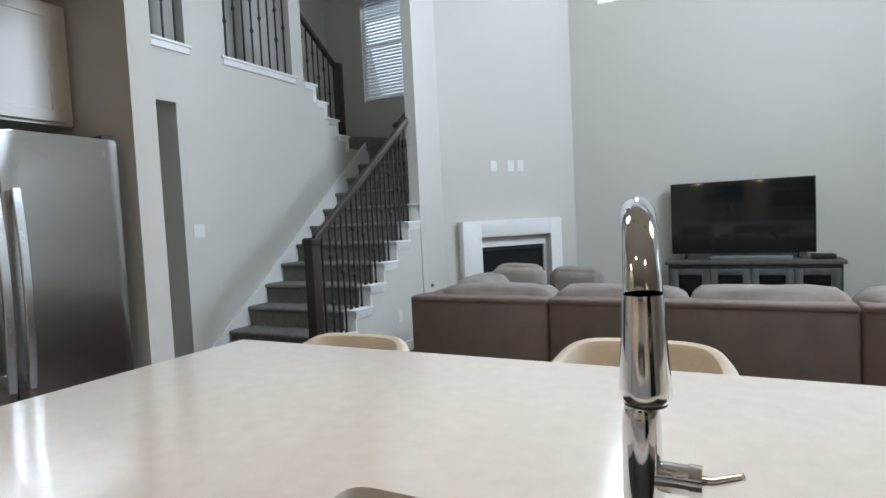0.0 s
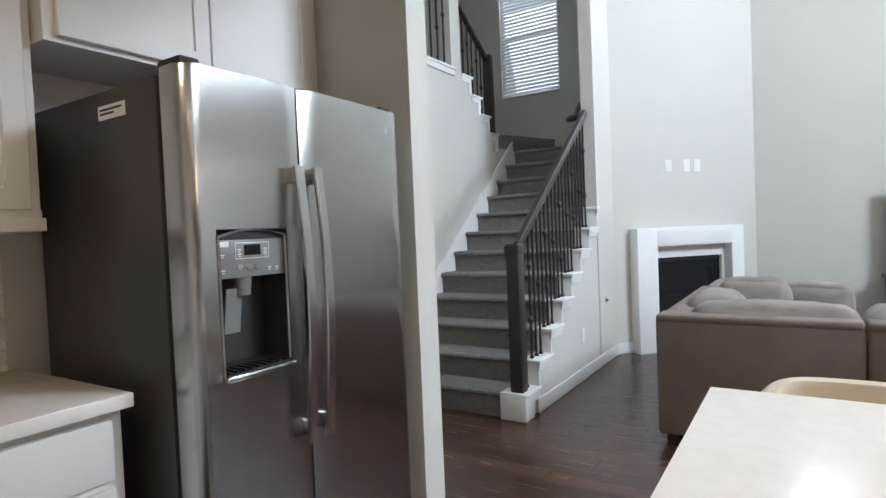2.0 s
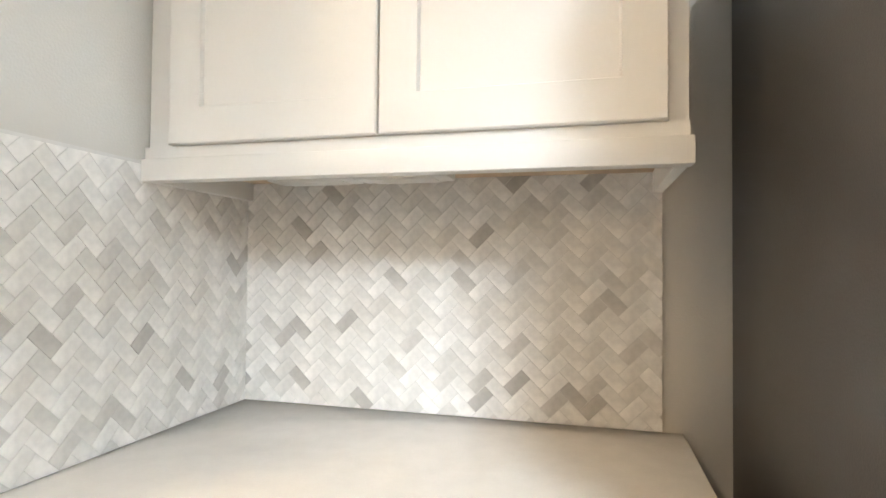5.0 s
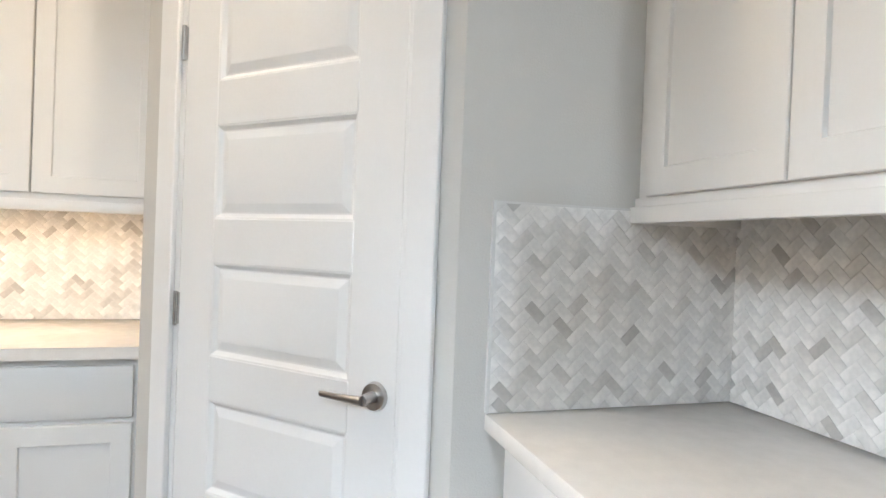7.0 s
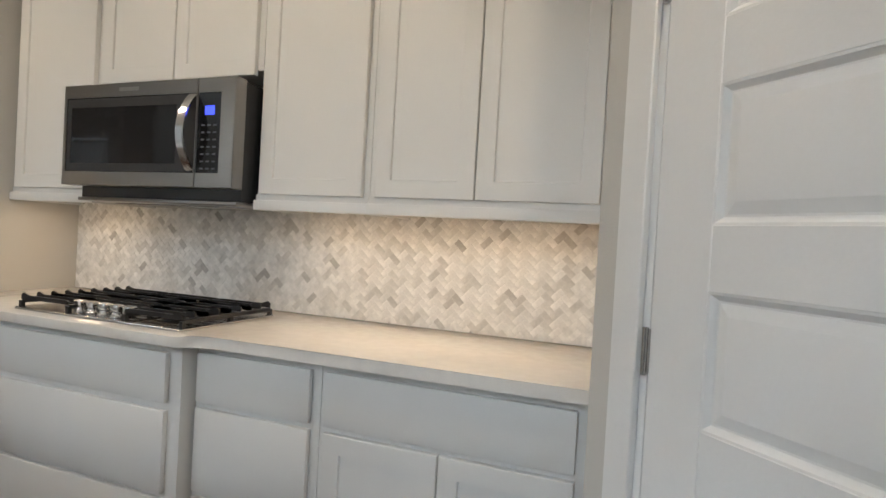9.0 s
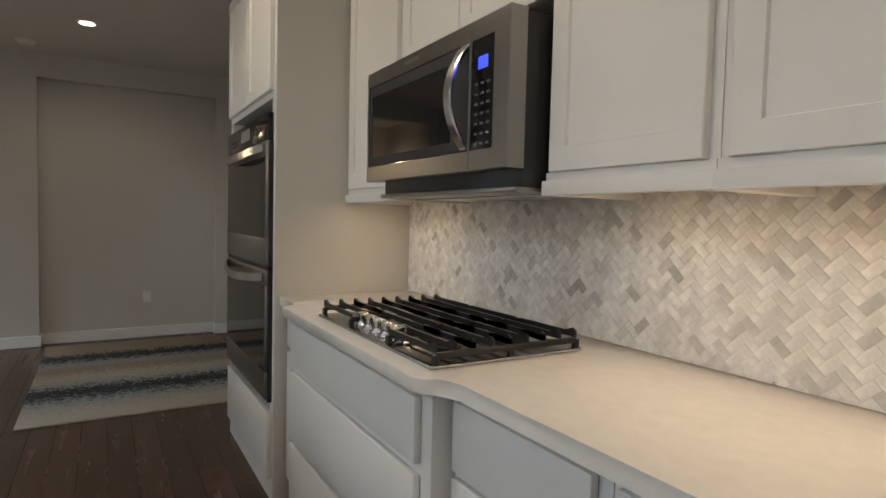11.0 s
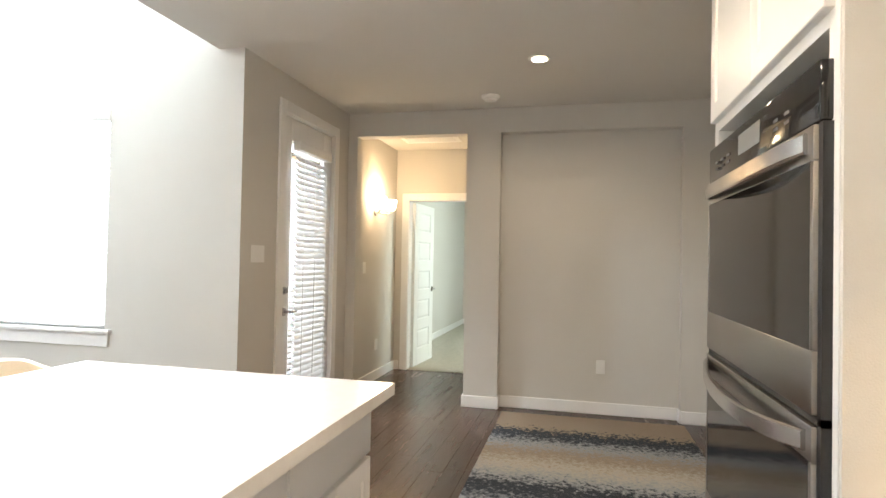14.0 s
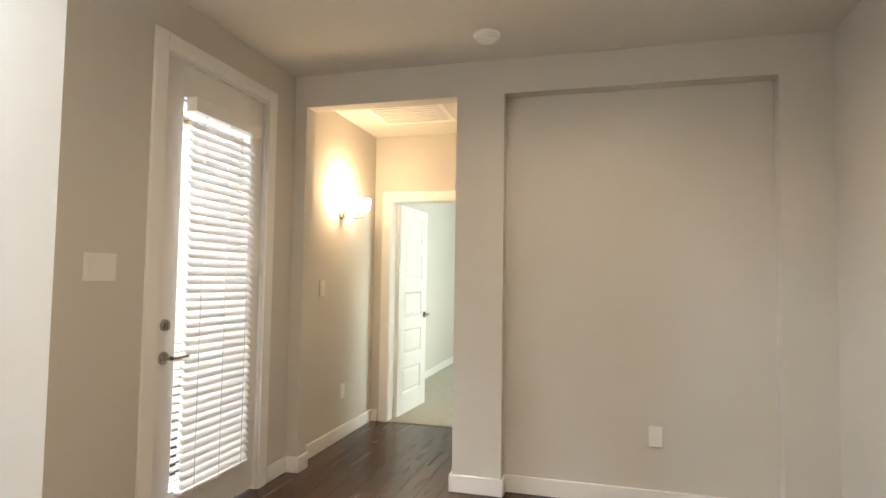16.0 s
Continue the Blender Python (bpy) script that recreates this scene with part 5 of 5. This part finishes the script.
# upstairs balustrades in the two openings, and down the upper flight
for a, b in ((2.45, 3.39), (3.82, 4.72)):
    ub = thing("upstairs_balustrade", "black iron balusters in the upstairs wall opening", "railing", group="upstairs balustrades")
    part("sill", box(bmesh.new(), SX0 - 0.15, SX0 + 0.03, a - 0.05, b + 0.05, 2.84, 2.865, 0.005, 2), TRIM, ub, "white painted sill")
    part("apron", box(bmesh.new(), SX0 + 0.001, SX0 + 0.018, a - 0.03, b + 0.03, 2.785, 2.84, 0.003, 1), TRIM, ub, "white trim below the sill")
    n = int((b - a) / 0.105)
    for i in range(n):
        baluster(ub, SX0 - 0.05, a + (b - a) * (i + 0.6) / n, 2.865, 3.86, (0.35, 0.65) if i % 3 == 0 else ((0.5,) if i % 3 == 1 else ()))
    part("handrail", box(bmesh.new(), SX0 - 0.08, SX0 - 0.02, a + 0.001, b - 0.001, 3.86, 3.91, 0.008, 2), DKWOOD, ub, "dark wood handrail")
uf = thing("upper_railing", "dark handrail and iron balusters beside the upper flight", "railing")
for i in range(4):
    y0, z = 4.90 + 0.185 * i, 2.82 - 0.17 * i
    part("step_cap", box(bmesh.new(), SX0 - 0.14, SX0 + 0.025, y0 - (0 if i == 0 else 0.01), y0 + 0.205, z, z + 0.022, 0.004, 2), TRIM, uf, "white cap")
    part("step_trim", boxes((SX0 + 0.001, SX0 + 0.014, y0 + 0.12, y0 + 0.18, z - 0.17, z), (SX0 + 0.001, SX0 + 0.014, y0, y0 + 0.12, z - 0.05, z)), TRIM, uf, "white trim")
    for k in range(2):
        y = y0 + 0.05 + 0.085 * k
        if y < 5.46:
            baluster(uf, SX0 - 0.05, y, z + 0.022, 3.56 - (y - 4.95) * 0.667, (0.4,) if k else (0.2, 0.7))
part("newel_post", box(bmesh.new(), SX0 - 0.095, SX0 - 0.005, 5.535, 5.625, 2.332, 3.19, 0.006, 2), DKWOOD, uf, "square dark newel post")
rail(uf, [(SX0 - 0.05, 4.91, 3.60), (SX0 - 0.05, 5.56, 3.13)])

# ---------------------------------------------------------------- fireplace
fp = thing("fireplace", "white painted fireplace surround around a black firebox", "fireplace")
bm = boxes((0.29, 0.44, 0, 0.13, 0, 1.235), (1.34, 1.57, 0, 0.13, 0, 1.235), (0.44, 1.34, 0, 0.13, 1.05, 1.235), bev=0.004)
part("surround", bm, TRIM, fp, "white surround", FM)
part("inner_panel", boxes((0.44, 1.34, -0.02, 0.02, 0.93, 1.05), (0.44, 0.475, -0.02, 0.02, 0.20, 0.93), (0.44, 1.34, -0.02, 0.02, 0.0, 0.21)), TRIM, fp, "", FM)
part("firebox", boxes((0.475, 1.34, -0.40, -0.38, 0.21, 0.93), (0.475, 0.49, -0.38, -0.021, 0.21, 0.93), (1.325, 1.34, -0.38, -0.021, 0.21, 0.93), (0.475, 1.34, -0.38, -0.021, 0.91, 0.93), (0.475, 1.34, -0.38, -0.021, 0.195, 0.21)), FIRE, fp, "black metal firebox", FM)
part("glass_front", boxes((0.50, 1.315, -0.03, -0.024, 0.24, 0.88)), BLACKGL, fp, "black glass front", FM)
part("louvre", boxes((0.48, 1.335, -0.02, -0.008, 0.885, 0.925), (0.48, 1.335, -0.02, -0.008, 0.215, 0.24)), BLACK, fp, "", FM)
plate("wall_outlet", "white wall outlet above the fireplace", 1.09, 1.86, 0.075, 0.118, FM, "outlet", OUT)
plate("media_plate", "white blank cable plate above the fireplace", 0.87, 1.86, 0.08, 0.125, FM, "wall plate", ONE)
plate("media_plate", "white blank cable plate above the fireplace", 0.74, 1.86, 0.08, 0.125, FM, "wall plate", ONE)
SM = frame_of((SX1 + 0.0, 0, 0), (0, -1), (1, 0))
plate("wall_outlet", "white outlet on the wall under the stairs", -4.62, 0.36, 0.075, 0.118, frame_of((SX1 - 0.012, 0, 0), (0, -1), (1, 0)), "outlet", OUT)
vl = thing("gas_key_plate", "small round metal key valve on the wall", "valve")
part("disc", cyl(bmesh.new(), (SX1, 5.28, 0.58), (SX1 + 0.006, 5.28, 0.58), 0.025, seg=20), NICKEL, vl)
part("key", box(bmesh.new(), SX1 + 0.006, SX1 + 0.02, 5.275, 5.285, 0.572, 0.588), BLACK, vl)
plate("wall_outlet", "white outlet below the living room window", 2.27, 0.365, 0.075, 0.118, LM, "outlet", OUT)
plate("light_switch", "white two-gang switch plate by the stairs", -3.40, 1.28, 0.115, 0.118, frame_of((SX0, 0, 0), (0, -1), (1, 0)), "switch", [(-0.023, 0, 0.033, 0.066), (0.023, 0, 0.033, 0.066)])

# ---------------------------------------------------------------- television and stand
tv = thing("television", "large flat-screen television, switched off", "television")
part("bezel", box(bmesh.new(), -0.745, 0.62, 6.80, 6.84, 0.762, 1.537, 0.006, 2), BLACK, tv)
part("screen", boxes((-0.735, 0.61, 6.7955, 6.7995, 0.775, 1.528)), BLACKGL, tv, "black glass screen")
part("back_housing", box(bmesh.new(), -0.45, 0.33, 6.84, 6.88, 0.80, 1.25, 0.02, 2), BLACK, tv)
for x in (-0.60, 0.47):
    part("foot", tube(bmesh.new(), [(x, 6.70, 0.716), (x, 6.82, 0.765), (x, 6.90, 0.716)], 0.010, 8), BLACK, tv)
ts = thing("tv_stand", "weathered dark grey wood media console with glass doors", "tv stand")
zt = 0.705
part("top", box(bmesh.new(), -0.79, 0.83, 6.46, 6.905, zt - 0.035, zt, 0.006, 2), STANDW, ts)
part("carcass", boxes((-0.76, -0.735, 6.50, 6.89, 0.06, zt - 0.035), (0.775, 0.80, 6.50, 6.89, 0.06, zt - 0.035), (-0.735, 0.775, 6.87, 6.89, 0.06, zt - 0.035), (-0.735, 0.775, 6.50, 6.87, 0.06, 0.09), (-0.76, 0.80, 6.50, 6.52, zt - 0.075, zt - 0.035)), STANDW, ts)
for i in range(4):
    a, b = -0.735 + i * 0.3775, -0.735 + (i + 1) * 0.3775
    d = part("door", boxes((a + 0.003, a + 0.075, 6.485, 6.505, 0.09, zt - 0.08), (b - 0.075, b - 0.003, 6.485, 6.505, 0.09, zt - 0.08), (a + 0.075, b - 0.075, 6.485, 6.505, 0.09, 0.16), (a + 0.075, b - 0.075, 6.485, 6.505, zt - 0.145, zt - 0.08), bev=0.003), STANDW, ts)
    part("glass", boxes((a + 0.075, b - 0.075, 6.493, 6.497, 0.16, zt - 0.145)), BLACKGL, d, "dark glass")
    part("knob", lathe(bmesh.new(), [(0.008, 0.42), (0.012, 0.428), (0.012, 0.436), (0.004, 0.44)], b - 0.04 if i % 2 == 0 else a + 0.04, 6.478, 12), NICKEL, d)
for x in (-0.74, 0.78):
    for y in (6.52, 6.87):
        part("leg", box(bmesh.new(), x - 0.022, x + 0.022, y - 0.02, y + 0.02, 0, 0.06, 0.003, 1), STANDW, ts)
sb = thing("set_top_box", "small black media box on the console", "media box")
part("case", box(bmesh.new(), 0.56, 0.76, 6.60, 6.78, zt, zt + 0.05, 0.006, 2), BLACK, sb)
br = thing("sound_bar", "slim dark sound bar on the console", "speaker")
part("case", box(bmesh.new(), -0.35, 0.40, 6.66, 6.73, zt, zt + 0.035, 0.008, 2), PANEL, br)

# ---------------------------------------------------------------- sectional sofa


def cushion(x0, x1, y0, y1, z0, z1, puff=0.03, rnd=0.05, n=10, seed=0):
    """A soft rounded block with dents and a swollen top."""
    bm = bmesh.new()
    bmesh.ops.create_cube(bm, size=1)
    bmesh.ops.subdivide_edges(bm, edges=bm.edges, cuts=n, use_grid_fill=True)
    c = Vector(((x0 + x1) / 2, (y0 + y1) / 2, (z0 + z1) / 2))
    h = Vector(((x1 - x0) / 2, (y1 - y0) / 2, (z1 - z0) / 2))
    for v in bm.verts:
        p = Vector((v.co.x * 2, v.co.y * 2, v.co.z * 2))
        q = Vector((p.x * h.x, p.y * h.y, p.z * h.z))
        inner = Vector((max(-h.x + rnd, min(h.x - rnd, q.x)), max(-h.y + rnd, min(h.y - rnd, q.y)), max(-h.z + rnd, min(h.z - rnd, q.z))))
        d = q - inner
        if d.length > 1e-6:
            q = inner + d.normalized() * rnd
        w = (1 - p.x * p.x) * (1 - p.y * p.y) + (1 - p.y * p.y) * (1 - p.z * p.z) * 0.5 + (1 - p.x * p.x) * (1 - p.z * p.z) * 0.5
        nn = d.normalized() if d.length > 1e-6 else Vector((0, 0, 0))
        q += nn * (puff * w + 0.012 * noise.noise((q + c) * 6 + Vector((seed, 0, 0))) + 0.006 * noise.noise((q + c) * 17))
        v.co = c + q
    return bm


BT = 0.745
sofas = []
for i, (a, b) in enumerate(((-2.20, -1.215), (-1.212, 0.385), (0.388, 1.75))):
    s = thing("sectional_sofa", ("corner" if i == 0 else "middle" if i == 1 else "end") + " unit of a taupe fabric sectional sofa", "sofa", group="sectional sofa units")
    part("back", box(bmesh.new(), a, b, 3.28, 3.44, 0.06, BT, 0.022, 3), SOFA, s, "taupe velour back panel")
    part("back_rail", box(bmesh.new(), a + 0.004, b - 0.004, 3.275, 3.46, BT - 0.035, BT + 0.012, 0.018, 3), SOFA, s)
    part("base", box(bmesh.new(), a + 0.005, b - 0.005, 3.44, 4.22, 0.06, 0.30, 0.02, 2), SOFA, s)
    for x in (a + 0.07, b - 0.07):
        for y in (3.35, 4.12):
            part("leg", box(bmesh.new(), x - 0.03, x + 0.03, y - 0.03, y + 0.03, 0, 0.062, 0.004, 1), DKWOOD, s)
    n = 1 if i == 0 else 2
    for k in range(n):
        p, q = a + (b - a) * k / n, a + (b - a) * (k + 1) / n
        part("seat_cushion", cushion(p + 0.01, q - 0.01, 3.58, 4.24, 0.29, 0.47, 0.02, 0.045, 10, i * 3 + k), SOFAC, s)
        part("back_cushion", cushion(p + 0.005 + (0.16 if i == 0 else 0), q - 0.005, 3.38, 3.68, 0.44, 0.805, 0.02, 0.09, 12, i * 7 + k), SOFAC, s, "plump back cushion")
s = thing("sectional_sofa", "side unit of a taupe fabric sectional sofa", "sofa", group="sectional sofa units")
part("back", box(bmesh.new(), -2.20, -2.04, 3.445, 5.05, 0.06, BT, 0.022, 3), SOFA, s)
part("base", box(bmesh.new(), -2.04, -1.24, 4.225, 5.05, 0.06, 0.30, 0.02, 2), SOFA, s)
part("arm", box(bmesh.new(), -2.20, -1.20, 5.055, 5.25, 0.06, 0.60, 0.03, 3), SOFA, s)
part("seat_cushion", cushion(-1.90, -1.22, 4.25, 5.04, 0.29, 0.47, 0.02, 0.045, 10, 31), SOFAC, s)
for k in range(2):
    part("back_cushion", cushion(-2.12, -1.80, 3.70 + 0.67 * k, 4.36 + 0.67 * k, 0.44, 0.80, 0.025, 0.10, 12, 40 + k), SOFAC, s, "plump back cushion")
for y in (4.3, 5.15):
    part("leg", box(bmesh.new(), -1.32, -1.26, y, y + 0.06, 0, 0.062, 0.004, 1), DKWOOD, s)
for s in [o for o in scene.objects if o.name.startswith("sectional_sofa")]:
    s.location = (0.045, 0.10, 0)
SHIFT = Matrix.Translation((0.045, 0.10, 0))
solid("throw_pillow", cushion(-1.98, -1.55, 4.15, 4.34, 0.48, 0.87, 0.03, 0.075, 12, 55), SOFAC, "grey-taupe throw pillow leaning on the sofa", "pillow", m=SHIFT @ Matrix.Translation((-1.77, 4.25, 0.5)) @ Matrix.Rotation(radians(-18), 4, "X") @ Matrix.Translation((1.77, -4.25, -0.5)))
solid("throw_pillow", cushion(-1.62, -1.18, 4.70, 4.86, 0.46, 0.79, 0.03, 0.065, 12, 77), SOFAC, "grey-taupe throw pillow on the sofa", "pillow", m=SHIFT)

# ---------------------------------------------------------------- backsplash: herringbone marble tiles
TW, TL, GAP = 0.024, 0.048, 0.0011


def tile_mesh(name, l, w, th=0.006):
    bm = bmesh.new()
    box(bm, -l / 2 + GAP / 2, l / 2 - GAP / 2, 0, th, -w / 2 + GAP / 2, w / 2 - GAP / 2)
    return mesh_of(name, bm, TILE)


def clip(poly, axis, val, keep_less):
    out = []
    for i in range(len(poly)):
        p, q = poly[i], poly[(i + 1) % len(poly)]
        a, b = (p[axis] <= val) == keep_less or p[axis] == val, (q[axis] <= val) == keep_less or q[axis] == val
        if a:
            out.append(p)
        if a != b:
            f = (val - p[axis]) / (q[axis] - p[axis])
            out.append((p[0] + f * (q[0] - p[0]), p[1] + f * (q[1] - p[1])))
    return out


def herringbone(name, label, s0, s1, z0, z1, m, focus):
    """Whole tiles nearest the focus are pieces; the rest, and the cut ones at the edges, are joined."""
    wl = solid(name, boxes((s0, s1, 0.0005, 0.0072, z0, z1)), GROUT, label, "backsplash", "structure", m=m)
    c45 = math.sqrt(0.5)
    cells, rng = [], random.Random(5)
    ext = int((s1 - s0 + z1 - z0) / TW) + 8
    sc_, zc_ = (s0 + s1) / 2, (z0 + z1) / 2
    for i in range(-ext, ext):
        for j in range(-ext, ext):
            k = (i - j) % 4
            if k == 0:
                a = (i * TW, j * TW, (i + 2) * TW, (j + 1) * TW)
            elif k == 3:
                a = (i * TW, j * TW, (i + 1) * TW, (j + 2) * TW)
            else:
                continue
            g = GAP / 2
            quad = [(a[0] + g, a[1] + g), (a[2] - g, a[1] + g), (a[2] - g, a[3] - g), (a[0] + g, a[3] - g)]
            quad = [(sc_ + (x - y) * c45, zc_ + (x + y) * c45) for x, y in quad]
            cx, cz = sum(p[0] for p in quad) / 4, sum(p[1] for p in quad) / 4
            if cx < s0 - 0.04 or cx > s1 + 0.04 or cz < z0 - 0.04 or cz > z1 + 0.04:
                continue
            whole = all(s0 < p[0] < s1 and z0 < p[1] < z1 for p in quad)
            cells.append(((cx - focus[0]) ** 2 + (cz - focus[1]) ** 2, cx, cz, 45 if k == 0 else 135, quad, whole))
    cells.sort(key=lambda c: c[:3])
    single = tile_mesh("tile", TL, TW)
    done, verts, faces = 0, [], []
    for _, cx, cz, ang, quad, whole in cells:
        lift = rng.uniform(0.0030, 0.0042)
        if whole and done < 298:
            ob = new("tile", single)
            ob.parent = wl
            ob.matrix_local = m @ Matrix.Translation((cx, lift - 0.001, cz)) @ Matrix.Rotation(radians(-ang), 4, "Y")
            done += 1
            continue
        for ax, val, less in ((0, s0, False), (0, s1, True), (1, z0, False), (1, z1, True)):
            quad = clip(quad, ax, val, less)
            if len(quad) < 3:
                break
        if len(quad) < 3:
            continue
        b = len(verts)
        n = len(quad)
        verts += [(x, 0.002, z) for x, z in quad] + [(x, 0.005 + lift, z) for x, z in quad]
        faces.append(tuple(range(b + n, b + 2 * n)))
        faces += [(b + q, b + (q + 1) % n, b + n + (q + 1) % n, b + n + q) for q in range(n)]
    me = bpy.data.meshes.new("tiles")
    me.from_pydata(verts, [], faces)
    me.transform(m)
    me.materials.append(TILE)
    ob = new("tiles", me)
    ob.parent = wl
    tagged(ob, kind="stuff")


herringbone("backsplash_range", "herringbone marble mosaic backsplash behind the cooktop", PB[0] + 0.002, 0.586, 0.9165, 1.375, RM, (-1.45, 1.12))
herringbone("backsplash_fridge_side", "herringbone marble mosaic backsplash beside the refrigerator", -0.706, 0.1185, 0.9165, 1.375, GM, (-0.30, 1.14))
CM = frame_of((0, -0.12, 0), (1, 0), (0, 1))
herringbone("backsplash_return", "herringbone marble mosaic on the short wall", FX + 0.008, -2.848, 0.9165, 1.358, CM, (-3.1, 1.14))
for nm, rows, mm in (("trim_counter_return", [(-2.848, -2.841, 0.0, 0.009, 0.9165, 1.363), (-3.17, -2.848, 0.0, 0.009, 1.358, 1.363)], CM),):
    solid(nm, boxes(*rows), GROUT, "thin light edge trim on the tiles", "trim", "structure", m=mm)

# ---------------------------------------------------------------- floor boards
fl = thing("floor", "dark stained hardwood floor boards", "floor", kind="structure")
PW = 0.127
cache, count, rest = {}, 0, bmesh.new()
rng = random.Random(11)
verts, faces = [], []


def board(x0, x1, y0, single):
    global count
    l = round(x1 - x0, 3)
    if single and count < 300 and l > 0.05:
        if l not in cache:
            cache[l] = mesh_of("floor_board", box(bmesh.new(), 0, l - 0.0009, 0, PW - 0.0009, -0.012, 0.0, 0.0012, 1), FLOORW)
        ob = new("floor_board", cache[l])
        ob.parent = fl
        ob.location = (x0, y0, 0)
        count += 1
        return
    b = len(verts)
    for z in (-0.012, 0.0):
        verts.extend([(x0, y0, z), (x1 - 0.0009, y0, z), (x1 - 0.0009, y0 + PW - 0.0009, z), (x0, y0 + PW - 0.0009, z)])
    faces.extend([(b + 4, b + 5, b + 6, b + 7), (b, b + 1, b + 5, b + 4), (b + 1, b + 2, b + 6, b + 5), (b + 2, b + 3, b + 7, b + 6), (b + 3, b, b + 4, b + 7)])


y = RY
lens = (0.6, 0.9, 1.2, 1.5)
while y < TY:
    x = -5.2 if y > 1.85 else -3.45
    end = LX if y > NY + 0.05 else HX
    x1 = x + rng.choice(lens) * 0.6
    while x < end - 0.01:
        x1 = min(x1, end)
        near = (-2.9 < x < 4.5 and -1.0 < y < 1.75) or (-3.6 < x < -1.0 and 1.7 < y < 5.2)
        board(x, x1, y, near)
        x, x1 = x1, x1 + rng.choice(lens)
    y += PW
me = bpy.data.meshes.new("floor_boards")
me.from_pydata(verts, [], faces)
me.materials.append(FLOORW)
ob = new("floor_boards", me)
ob.parent = fl
tagged(ob, kind="stuff")
